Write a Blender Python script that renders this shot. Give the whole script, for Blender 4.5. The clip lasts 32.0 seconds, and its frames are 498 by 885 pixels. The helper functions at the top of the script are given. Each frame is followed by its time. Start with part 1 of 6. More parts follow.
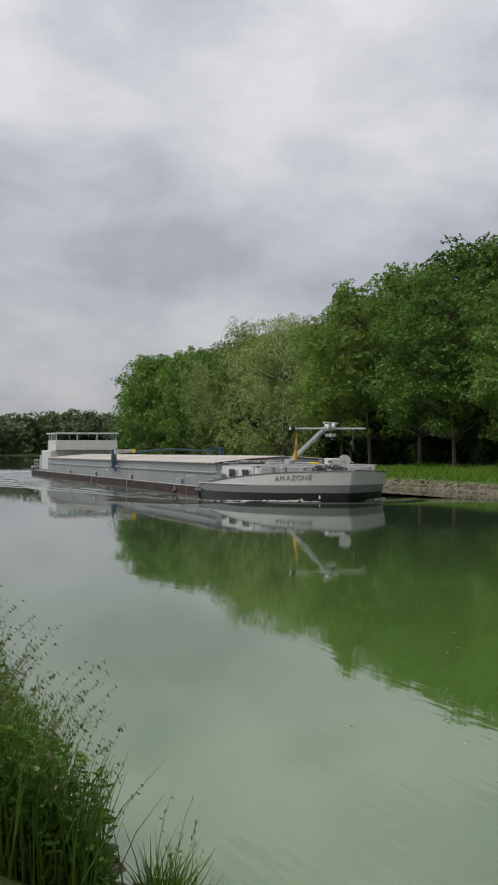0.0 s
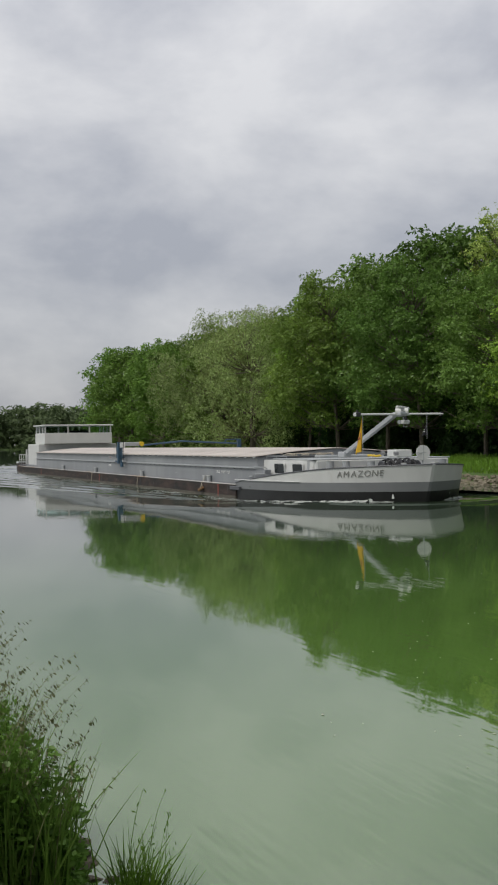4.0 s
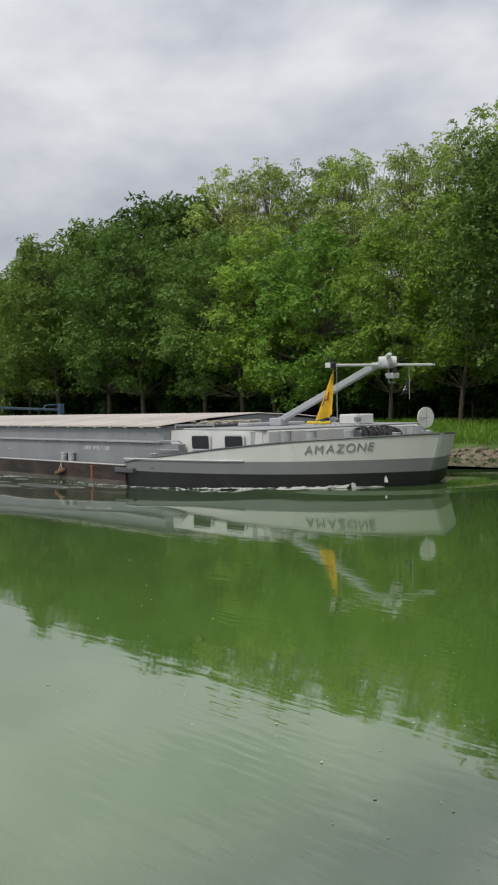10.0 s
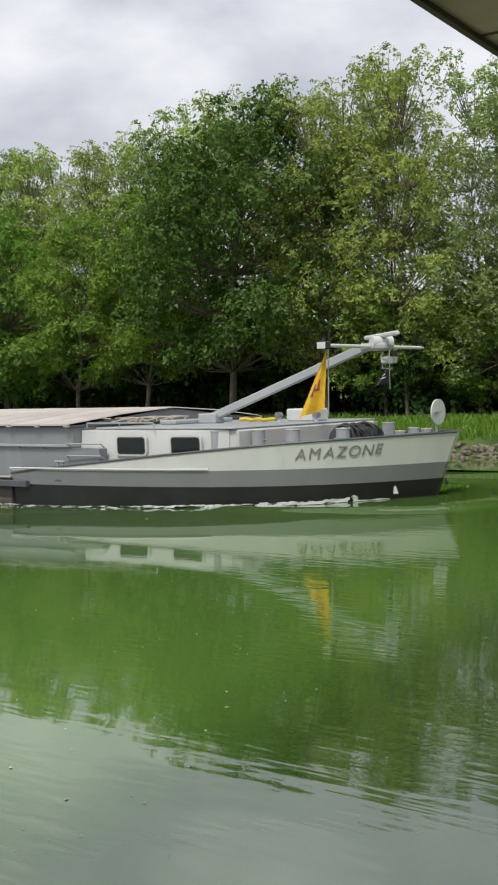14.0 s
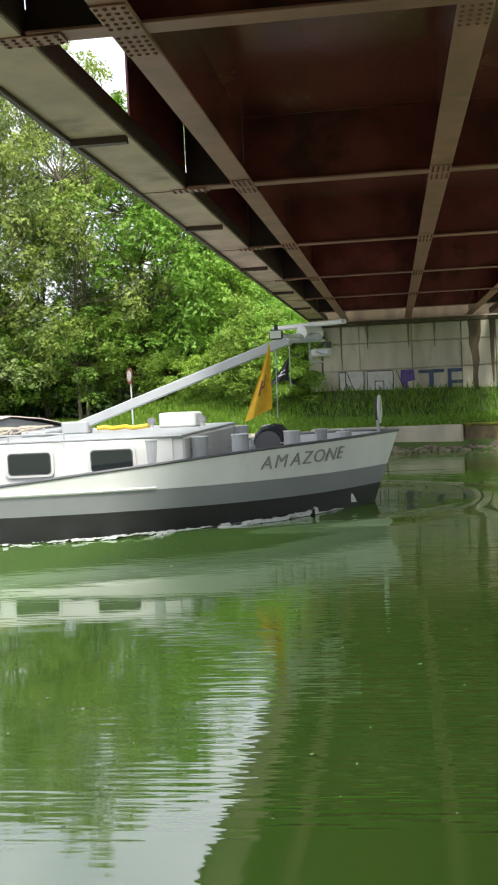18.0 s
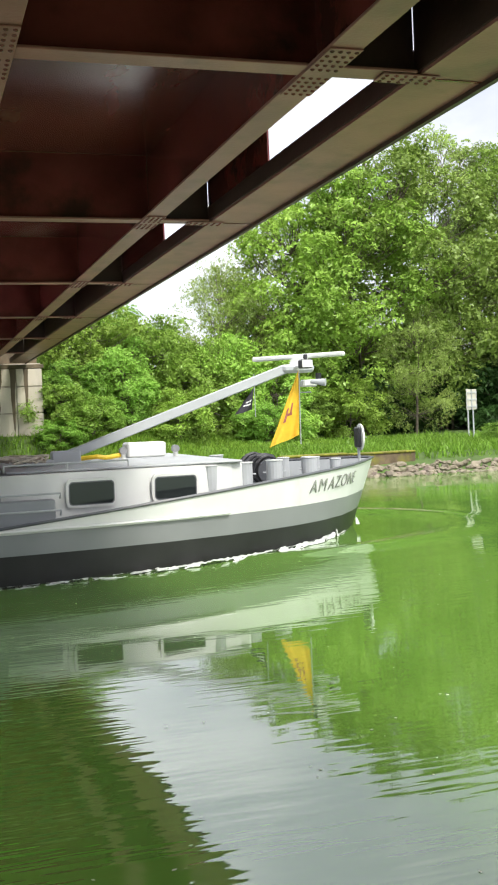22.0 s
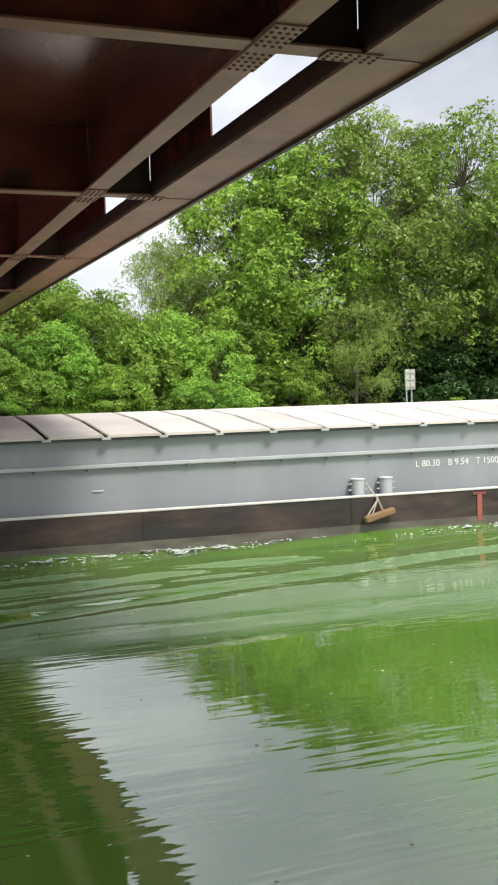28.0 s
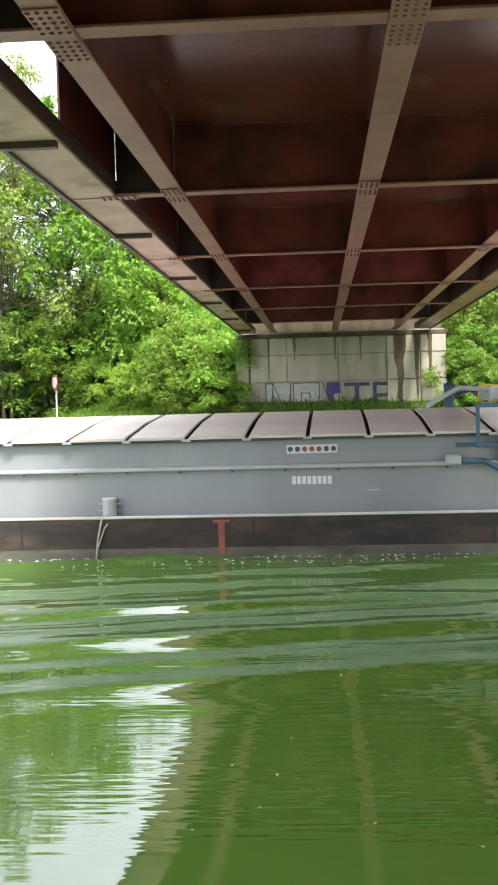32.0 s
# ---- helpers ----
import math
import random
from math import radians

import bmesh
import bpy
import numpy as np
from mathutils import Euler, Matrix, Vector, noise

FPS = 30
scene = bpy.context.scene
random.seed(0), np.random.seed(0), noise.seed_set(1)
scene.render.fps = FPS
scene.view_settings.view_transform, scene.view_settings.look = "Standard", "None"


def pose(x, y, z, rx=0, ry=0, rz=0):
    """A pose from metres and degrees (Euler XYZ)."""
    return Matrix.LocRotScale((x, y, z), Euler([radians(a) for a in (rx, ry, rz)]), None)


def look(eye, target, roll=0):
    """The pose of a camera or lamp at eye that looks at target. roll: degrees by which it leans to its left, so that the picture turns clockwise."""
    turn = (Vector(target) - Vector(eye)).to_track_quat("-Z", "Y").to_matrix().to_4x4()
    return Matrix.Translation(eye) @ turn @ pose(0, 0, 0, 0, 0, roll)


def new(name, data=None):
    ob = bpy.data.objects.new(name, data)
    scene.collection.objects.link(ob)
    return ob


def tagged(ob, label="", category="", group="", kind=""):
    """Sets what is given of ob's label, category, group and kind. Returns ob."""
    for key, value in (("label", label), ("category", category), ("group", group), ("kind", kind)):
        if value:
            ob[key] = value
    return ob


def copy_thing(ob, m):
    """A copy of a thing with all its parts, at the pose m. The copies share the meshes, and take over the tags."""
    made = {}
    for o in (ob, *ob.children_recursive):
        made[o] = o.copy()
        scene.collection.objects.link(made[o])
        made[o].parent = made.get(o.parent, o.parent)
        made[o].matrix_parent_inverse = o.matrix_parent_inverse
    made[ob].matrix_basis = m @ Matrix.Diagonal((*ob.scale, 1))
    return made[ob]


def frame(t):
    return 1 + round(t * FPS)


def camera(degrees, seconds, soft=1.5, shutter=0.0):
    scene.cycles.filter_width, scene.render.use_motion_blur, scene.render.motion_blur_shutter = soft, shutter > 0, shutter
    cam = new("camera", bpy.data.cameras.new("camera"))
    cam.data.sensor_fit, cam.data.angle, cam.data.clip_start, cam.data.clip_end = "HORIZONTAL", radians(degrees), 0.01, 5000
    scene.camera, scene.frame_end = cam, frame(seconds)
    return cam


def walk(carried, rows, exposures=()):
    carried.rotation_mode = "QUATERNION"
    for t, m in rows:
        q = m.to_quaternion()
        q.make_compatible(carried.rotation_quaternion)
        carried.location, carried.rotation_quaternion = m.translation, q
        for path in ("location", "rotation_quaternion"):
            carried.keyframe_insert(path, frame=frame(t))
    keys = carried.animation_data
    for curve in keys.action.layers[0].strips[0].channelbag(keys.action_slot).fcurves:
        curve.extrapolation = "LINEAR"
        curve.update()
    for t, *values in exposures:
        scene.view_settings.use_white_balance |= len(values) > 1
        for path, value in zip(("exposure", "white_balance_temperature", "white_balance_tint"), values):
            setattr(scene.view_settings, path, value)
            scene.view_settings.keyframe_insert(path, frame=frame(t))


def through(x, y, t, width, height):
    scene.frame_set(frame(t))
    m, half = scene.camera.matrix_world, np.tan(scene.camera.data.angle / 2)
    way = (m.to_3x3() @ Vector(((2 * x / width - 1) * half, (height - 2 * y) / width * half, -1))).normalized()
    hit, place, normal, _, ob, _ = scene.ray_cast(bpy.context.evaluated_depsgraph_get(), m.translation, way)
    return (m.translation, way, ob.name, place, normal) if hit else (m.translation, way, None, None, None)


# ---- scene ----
# World: metres, z = 0 is the canal's water level. The camera stands on the near bank under the bridge and only turns.
EYE = Vector((0.0, 0.0, 2.8))
cam = camera(26.29, 32.0, soft=2.1)
CAMERA_ROWS = [
    (0, -67.61, 0.42, -0.19), (0.5, -67.63, 0.46, -0.27), (1, -67.63, 0.50, -0.28), (1.5, -67.56, 0.53, -0.40), (2, -67.54, 0.53, -0.33),
    (2.5, -67.45, 0.53, -0.52), (4.5, -65.10, -0.33, -0.82), (5, -64.25, -0.60, -0.82), (5.5, -63.69, -0.76, -0.86), (6, -63.21, -0.91, -1.00),
    (6.5, -62.37, -1.07, -1.11), (7, -60.66, -1.36, -1.27), (7.5, -58.81, -1.58, -1.36), (8, -57.06, -1.71, -1.28), (8.5, -55.67, -1.81, -1.32),
    (9, -54.29, -2.03, -1.50), (9.5, -52.76, -2.12, -1.48), (10, -51.10, -2.09, -1.37), (10.5, -49.69, -2.07, -1.33), (11, -47.83, -2.03, -1.25),
    (11.5, -46.02, -2.10, -1.30), (12, -43.76, -2.21, -1.17), (12.5, -41.58, -2.27, -1.22), (13, -39.45, -2.42, -1.44), (13.5, -37.10, -2.54, -1.34),
    (15.5, -25.29, -2.60, -1.43), (16, -22.15, -2.50, -1.29), (16.5, -18.51, -2.53, -1.21), (17, -13.90, -2.68, -1.70), (17.5, -10.43, -2.82, -2.27),
    (18, -7.39, -2.79, -2.70), (18.5, -3.73, -2.49, -2.88), (19, -0.16, -2.34, -3.11), (19.5, 3.07, -2.16, -3.23), (20, 6.27, -1.73, -2.92),
    (20.5, 9.24, -1.59, -2.73), (21, 12.17, -1.65, -2.54), (21.5, 15.14, -1.47, -2.56), (22, 18.00, -1.28, -2.45), (22.5, 20.73, -1.29, -2.36),
    (23, 23.15, -1.52, -2.06), (23.5, 25.22, -1.89, -1.91), (24, 27.25, -2.19, -1.93), (24.5, 28.82, -2.31, -1.83), (26.5, 31.65, -2.52, -2.80),
    (27, 29.31, -2.66, -2.46), (27.5, 25.96, -2.73, -1.84), (28, 21.19, -2.61, -1.70), (28.5, 16.35, -2.15, -1.75), (29, 12.36, -1.83, -1.66),
    (29.5, 8.75, -1.89, -1.50), (30, 5.66, -2.16, -1.26), (30.5, 3.21, -2.21, -1.53), (31, 0.88, -2.12, -1.62), (31.5, -1.38, -2.24, -1.53),
    (32, -3.39, -2.40, -1.54),
]

def turned(yaw, pitch, roll):
    a, e = radians(yaw), radians(pitch)
    way = Vector((math.sin(a) * math.cos(e), math.cos(a) * math.cos(e), math.sin(e)))
    return look(EYE, EYE + way, roll)


walk(cam, [(t, turned(a, e, r)) for t, a, e, r in CAMERA_ROWS],
     exposures=[(0.0, 0.05), (9.0, 0.15), (13.0, 0.35), (15.5, 0.72), (17.5, 1.42), (19.5, 1.74), (21.0, 1.85), (24.5, 1.22), (27.0, 1.2), (29.0, 1.6), (32.0, 2.1)])

# ---- light: overcast sky with broad grey clouds, a weak veiled sun ----
SUN_EL, SUN_AZ = radians(54), radians(160)
world = bpy.data.worlds.new("overcast_sky")
scene.world = world
world.use_nodes = True
wn, wl = world.node_tree.nodes, world.node_tree.links
wn.clear()
w_out = wn.new("ShaderNodeOutputWorld")
w_bg = wn.new("ShaderNodeBackground")
w_sky = wn.new("ShaderNodeTexSky")
w_sky.sky_type, w_sky.sun_disc = "NISHITA", False
w_sky.sun_elevation, w_sky.sun_rotation = SUN_EL, SUN_AZ
w_sky.air_density, w_sky.dust_density = 1.0, 2.0
w_gain = wn.new("ShaderNodeMix")
w_gain.data_type, w_gain.blend_type = "RGBA", "MULTIPLY"
w_gain.inputs[0].default_value = 1.0
w_gain.inputs[7].default_value = (0.10, 0.10, 0.10, 1)
wl.new(w_sky.outputs[0], w_gain.inputs[6])
w_co = wn.new("ShaderNodeTexCoord")
w_map = wn.new("ShaderNodeMapping")
w_map.inputs["Scale"].default_value = (1.0, 1.0, 1.9)
w_n1 = wn.new("ShaderNodeTexNoise")
w_n1.inputs["Scale"].default_value, w_n1.inputs["Detail"].default_value, w_n1.inputs["Roughness"].default_value = 4.2, 8.0, 0.53
w_n1.inputs["Distortion"].default_value = 0.12
w_ramp = wn.new("ShaderNodeValToRGB")
w_ramp.color_ramp.elements[0].position, w_ramp.color_ramp.elements[0].color = 0.36, (0.445, 0.46, 0.51, 1)
w_ramp.color_ramp.elements[1].position, w_ramp.color_ramp.elements[1].color = 0.64, (0.755, 0.755, 0.77, 1)
w_sep = wn.new("ShaderNodeSeparateXYZ")
w_h = wn.new("ShaderNodeMapRange")
w_h.inputs["From Min"].default_value, w_h.inputs["From Max"].default_value = 0.0, 0.45
w_h.inputs["To Min"].default_value, w_h.inputs["To Max"].default_value = 0.72, 1.12
w_cl = wn.new("ShaderNodeMix")
w_cl.data_type, w_cl.blend_type = "RGBA", "MULTIPLY"
w_cl.inputs[0].default_value = 1.0
w_mix = wn.new("ShaderNodeMix")
w_mix.data_type = "RGBA"
w_mix.inputs[0].default_value = 0.88
wl.new(w_co.outputs["Generated"], w_map.inputs[0])
wl.new(w_map.outputs[0], w_n1.inputs["Vector"])
wl.new(w_n1.outputs["Fac"], w_ramp.inputs[0])
wl.new(w_co.outputs["Generated"], w_sep.inputs[0])
wl.new(w_sep.outputs["Z"], w_h.inputs["Value"])
wl.new(w_ramp.outputs[0], w_cl.inputs[6])
# a darker cloud bank stands down the canal to the east
w_bank = wn.new("ShaderNodeMapRange")
w_bank.inputs["From Min"].default_value, w_bank.inputs["From Max"].default_value = 0.05, 0.50
w_bank.inputs["To Min"].default_value, w_bank.inputs["To Max"].default_value = 1.0, 0.52
wl.new(w_sep.outputs["X"], w_bank.inputs["Value"])
w_both = wn.new("ShaderNodeMath")
w_both.operation = "MULTIPLY"
wl.new(w_h.outputs[0], w_both.inputs[0])
wl.new(w_bank.outputs[0], w_both.inputs[1])
wl.new(w_both.outputs[0], w_cl.inputs[7])
wl.new(w_gain.outputs[2], w_mix.inputs[6])
wl.new(w_cl.outputs[2], w_mix.inputs[7])
wl.new(w_mix.outputs[2], w_bg.inputs[0])
w_bg.inputs[1].default_value = 1.0
wl.new(w_bg.outputs[0], w_out.inputs[0])

sun = new("sun", bpy.data.lights.new("sun", "SUN"))
sun.data.energy, sun.data.angle, sun.data.color = 1.5, radians(14), (1.0, 0.96, 0.88)
sun_to = Vector((math.sin(SUN_AZ) * math.cos(SUN_EL), math.cos(SUN_AZ) * math.cos(SUN_EL), math.sin(SUN_EL)))
sun.matrix_world = look(sun_to * 200, (0, 0, 0))


# ---- materials ----
def material(name, color, rough=0.6, metal=0.0, scale=4.0, vary=0.18, fine=40.0, bump=0.15, stain=None, stain_scale=0.6, stain_at=0.55, rand=0.0, stretch=None, bump_scale=None, spec=0.5):
    """Base colour with two scales of variation, optional stains, fine relief, optional per-object variation."""
    m = bpy.data.materials.new(name)
    m.use_nodes = True
    n, l = m.node_tree.nodes, m.node_tree.links
    b = n["Principled BSDF"]
    b.inputs["Roughness"].default_value, b.inputs["Metallic"].default_value = rough, metal
    b.inputs["Specular IOR Level"].default_value = spec
    co = n.new("ShaderNodeTexCoord")
    src = co.outputs["Object"]
    if stretch:
        mp = n.new("ShaderNodeMapping")
        mp.inputs["Scale"].default_value = stretch
        l.new(src, mp.inputs[0])
        src = mp.outputs[0]
    n1 = n.new("ShaderNodeTexNoise")
    n1.inputs["Scale"].default_value, n1.inputs["Detail"].default_value = scale, 5
    l.new(src, n1.inputs["Vector"])
    r1 = n.new("ShaderNodeMapRange")
    r1.inputs["From Min"].default_value, r1.inputs["From Max"].default_value = 0.3, 0.7
    r1.inputs["To Min"].default_value, r1.inputs["To Max"].default_value = 1 - vary, 1 + vary
    l.new(n1.outputs["Fac"], r1.inputs["Value"])
    mul = n.new("ShaderNodeMix")
    mul.data_type, mul.blend_type = "RGBA", "MULTIPLY"
    mul.inputs[0].default_value = 1.0
    mul.inputs[6].default_value = (*color, 1)
    l.new(r1.outputs[0], mul.inputs[7])
    out = mul.outputs[2]
    if stain:
        n2 = n.new("ShaderNodeTexNoise")
        n2.inputs["Scale"].default_value, n2.inputs["Detail"].default_value, n2.inputs["Roughness"].default_value = stain_scale, 6, 0.6
        l.new(src, n2.inputs["Vector"])
        r2 = n.new("ShaderNodeMapRange")
        r2.inputs["From Min"].default_value, r2.inputs["From Max"].default_value = stain_at, stain_at + 0.16
        l.new(n2.outputs["Fac"], r2.inputs["Value"])
        mx = n.new("ShaderNodeMix")
        mx.data_type = "RGBA"
        l.new(r2.outputs[0], mx.inputs[0])
        l.new(out, mx.inputs[6])
        mx.inputs[7].default_value = (*stain, 1)
        out = mx.outputs[2]
    if rand:
        oi = n.new("ShaderNodeObjectInfo")
        hs = n.new("ShaderNodeHueSaturation")
        r3 = n.new("ShaderNodeMapRange")
        r3.inputs["To Min"].default_value, r3.inputs["To Max"].default_value = 1 - rand, 1 + rand
        l.new(oi.outputs["Random"], r3.inputs["Value"])
        l.new(r3.outputs[0], hs.inputs["Value"])
        r4 = n.new("ShaderNodeMapRange")
        r4.inputs["To Min"].default_value, r4.inputs["To Max"].default_value = 0.5 - rand * 0.06, 0.5 + rand * 0.06
        wn2 = n.new("ShaderNodeTexWhiteNoise")
        wn2.noise_dimensions = "1D"
        l.new(oi.outputs["Random"], wn2.inputs["W"])
        l.new(wn2.outputs["Value"], r4.inputs["Value"])
        l.new(r4.outputs[0], hs.inputs["Hue"])
        l.new(out, hs.inputs["Color"])
        out = hs.outputs[0]
    l.new(out, b.inputs["Base Color"])
    if bump:
        n3 = n.new("ShaderNodeTexNoise")
        n3.inputs["Scale"].default_value, n3.inputs["Detail"].default_value = bump_scale or fine, 4
        l.new(src, n3.inputs["Vector"])
        bp = n.new("ShaderNodeBump")
        bp.inputs["Strength"].default_value, bp.inputs["Distance"].default_value = bump, 0.02
        l.new(n3.outputs["Fac"], bp.inputs["Height"])
        l.new(bp.outputs[0], b.inputs["Normal"])
    return m


def leaf_material(name, color, rand=0.25, through=0.34):
    """Leaves: diffuse and translucent, varied leaf by leaf and tree by tree."""
    m = bpy.data.materials.new(name)
    m.use_nodes = True
    n, l = m.node_tree.nodes, m.node_tree.links
    n.remove(n["Principled BSDF"])
    out = n["Material Output"]
    geo = n.new("ShaderNodeNewGeometry")
    oi = n.new("ShaderNodeObjectInfo")
    hs = n.new("ShaderNodeHueSaturation")
    hs.inputs["Color"].default_value = (*color, 1)
    r1 = n.new("ShaderNodeMapRange")
    r1.inputs["To Min"].default_value, r1.inputs["To Max"].default_value = 0.75, 1.28
    l.new(geo.outputs["Random Per Island"], r1.inputs["Value"])
    r2 = n.new("ShaderNodeMapRange")
    r2.inputs["To Min"].default_value, r2.inputs["To Max"].default_value = 1 - rand, 1 + rand
    l.new(oi.outputs["Random"], r2.inputs["Value"])
    mm = n.new("ShaderNodeMath")
    mm.operation = "MULTIPLY"
    l.new(r1.outputs[0], mm.inputs[0])
    l.new(r2.outputs[0], mm.inputs[1])
    l.new(mm.outputs[0], hs.inputs["Value"])
    wnz = n.new("ShaderNodeTexWhiteNoise")
    wnz.noise_dimensions = "1D"
    l.new(oi.outputs["Random"], wnz.inputs["W"])
    r3 = n.new("ShaderNodeMapRange")
    r3.inputs["To Min"].default_value, r3.inputs["To Max"].default_value = 0.488, 0.515
    l.new(wnz.outputs["Value"], r3.inputs["Value"])
    l.new(r3.outputs[0], hs.inputs["Hue"])
    d = n.new("ShaderNodeBsdfDiffuse")
    tr = n.new("ShaderNodeBsdfTranslucent")
    gl = n.new("ShaderNodeBsdfGlossy")
    gl.inputs["Roughness"].default_value = 0.38
    gl.inputs["Color"].default_value = (0.6, 0.65, 0.55, 1)
    mx, mx2 = n.new("ShaderNodeMixShader"), n.new("ShaderNodeMixShader")
    mx.inputs[0].default_value, mx2.inputs[0].default_value = through, 0.03
    l.new(hs.outputs[0], d.inputs[0])
    l.new(hs.outputs[0], tr.inputs[0])
    l.new(d.outputs[0], mx.inputs[1])
    l.new(tr.outputs[0], mx.inputs[2])
    l.new(mx.outputs[0], mx2.inputs[1])
    l.new(gl.outputs[0], mx2.inputs[2])
    l.new(mx2.outputs[0], out.inputs[0])
    return m


def water_material(name, ripple, dist):
    m = bpy.data.materials.new(name)
    m.use_nodes = True
    n, l = m.node_tree.nodes, m.node_tree.links
    b = n["Principled BSDF"]
    b.inputs["Roughness"].default_value = 0.03
    b.inputs["IOR"].default_value = 2.5
    b.inputs["Specular IOR Level"].default_value = 0.5
    co = n.new("ShaderNodeNewGeometry")
    n1 = n.new("ShaderNodeTexNoise")
    n1.inputs["Scale"].default_value, n1.inputs["Detail"].default_value = 0.05, 3
    l.new(co.outputs["Position"], n1.inputs["Vector"])
    cr = n.new("ShaderNodeValToRGB")
    cr.color_ramp.elements[0].position, cr.color_ramp.elements[0].color = 0.3, (0.100, 0.208, 0.032, 1)
    cr.color_ramp.elements[1].position, cr.color_ramp.elements[1].color = 0.7, (0.114, 0.228, 0.037, 1)
    l.new(n1.outputs["Fac"], cr.inputs[0])
    # base colour painted brighter towards the bridge to make up for its shade
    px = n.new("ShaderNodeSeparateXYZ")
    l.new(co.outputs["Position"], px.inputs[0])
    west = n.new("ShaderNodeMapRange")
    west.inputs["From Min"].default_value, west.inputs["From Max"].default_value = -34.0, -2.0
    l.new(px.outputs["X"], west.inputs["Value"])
    bridge_lift = n.new("ShaderNodeMix")
    bridge_lift.data_type = "RGBA"
    bridge_lift.inputs[6].default_value = (0.042, 0.066, 0.039, 1)
    l.new(west.outputs[0], bridge_lift.inputs[0])
    l.new(cr.outputs[0], bridge_lift.inputs[7])
    l.new(bridge_lift.outputs[2], b.inputs["Base Color"])
    mp = n.new("ShaderNodeMapping")
    mp.inputs["Scale"].default_value = (0.55, 1.6, 1.0)
    mp.inputs["Rotation"].default_value = (0, 0, radians(8))
    l.new(co.outputs["Position"], mp.inputs[0])
    a = n.new("ShaderNodeTexNoise")
    a.inputs["Scale"].default_value, a.inputs["Detail"].default_value, a.inputs["Roughness"].default_value = 1.6, 3, 0.45
    l.new(mp.outputs[0], a.inputs["Vector"])
    c = n.new("ShaderNodeTexNoise")
    c.inputs["Scale"].default_value, c.inputs["Detail"].default_value = 0.16, 2
    l.new(co.outputs["Position"], c.inputs["Vector"])
    gate = n.new("ShaderNodeMapRange")
    gate.inputs["From Min"].default_value, gate.inputs["From Max"].default_value = 0.42, 0.62
    gate.inputs["To Min"].default_value, gate.inputs["To Max"].default_value = 0.25, 1.0
    l.new(c.outputs["Fac"], gate.inputs["Value"])
    mul = n.new("ShaderNodeMath")
    mul.operation = "MULTIPLY"
    l.new(a.outputs["Fac"], mul.inputs[0])
    l.new(gate.outputs[0], mul.inputs[1])
    # short cross ripples, stronger in drifting patches
    mp2 = n.new("ShaderNodeMapping")
    mp2.inputs["Scale"].default_value = (0.5, 2.6, 1.0)
    mp2.inputs["Rotation"].default_value = (0, 0, radians(-6))
    l.new(co.outputs["Position"], mp2.inputs[0])
    a2 = n.new("ShaderNodeTexNoise")
    a2.inputs["Scale"].default_value, a2.inputs["Detail"].default_value = 2.6, 1
    l.new(mp2.outputs[0], a2.inputs["Vector"])
    g2 = n.new("ShaderNodeMapRange")
    g2.inputs["From Min"].default_value, g2.inputs["From Max"].default_value = 0.45, 0.62
    g2.inputs["To Min"].default_value, g2.inputs["To Max"].default_value = 0.12, 0.62
    l.new(c.outputs["Fac"], g2.inputs["Value"])
    mul2 = n.new("ShaderNodeMath")
    mul2.operation = "MULTIPLY"
    l.new(a2.outputs["Fac"], mul2.inputs[0])
    l.new(g2.outputs[0], mul2.inputs[1])
    # the canal lies calm to the west and is ruffled under the bridge
    sp = n.new("ShaderNodeSeparateXYZ")
    l.new(co.outputs["Position"], sp.inputs[0])
    xg = n.new("ShaderNodeMapRange")
    xg.inputs["From Min"].default_value, xg.inputs["From Max"].default_value = -12.0, -3.0
    xg.inputs["To Min"].default_value, xg.inputs["To Max"].default_value = 0.30, 1.0
    l.new(sp.outputs["X"], xg.inputs["Value"])
    both = n.new("ShaderNodeMath")
    l.new(mul.outputs[0], both.inputs[0])
    l.new(mul2.outputs[0], both.inputs[1])
    # hand-wide wavelets that run in bands across the open water
    mp3 = n.new("ShaderNodeMapping")
    mp3.inputs["Scale"].default_value = (1.4, 11.0, 1.0)
    mp3.inputs["Rotation"].default_value = (0, 0, radians(5))
    l.new(co.outputs["Position"], mp3.inputs[0])
    a3 = n.new("ShaderNodeTexNoise")
    a3.inputs["Scale"].default_value, a3.inputs["Detail"].default_value = 1.0, 1
    l.new(mp3.outputs[0], a3.inputs["Vector"])
    c3 = n.new("ShaderNodeTexNoise")
    c3.inputs["Scale"].default_value, c3.inputs["Detail"].default_value = 0.22, 2
    mp4 = n.new("ShaderNodeMapping")
    mp4.inputs["Location"].default_value = (7.0, 3.0, 0.0)
    l.new(co.outputs["Position"], mp4.inputs[0])
    l.new(mp4.outputs[0], c3.inputs["Vector"])
    g3 = n.new("ShaderNodeMapRange")
    g3.inputs["From Min"].default_value, g3.inputs["From Max"].default_value = 0.42, 0.56
    g3.inputs["To Min"].default_value, g3.inputs["To Max"].default_value = 0.05, 0.50
    l.new(c3.outputs["Fac"], g3.inputs["Value"])
    mul3 = n.new("ShaderNodeMath")
    mul3.operation = "MULTIPLY"
    l.new(a3.outputs["Fac"], mul3.inputs[0])
    l.new(g3.outputs[0], mul3.inputs[1])
    three = n.new("ShaderNodeMath")
    l.new(both.outputs[0], three.inputs[0])
    l.new(mul3.outputs[0], three.inputs[1])
    bp = n.new("ShaderNodeBump")
    bp.inputs["Strength"].default_value, bp.inputs["Distance"].default_value = ripple, dist
    calm = n.new("ShaderNodeMath")
    calm.operation = "MULTIPLY"
    l.new(three.outputs[0], calm.inputs[0])
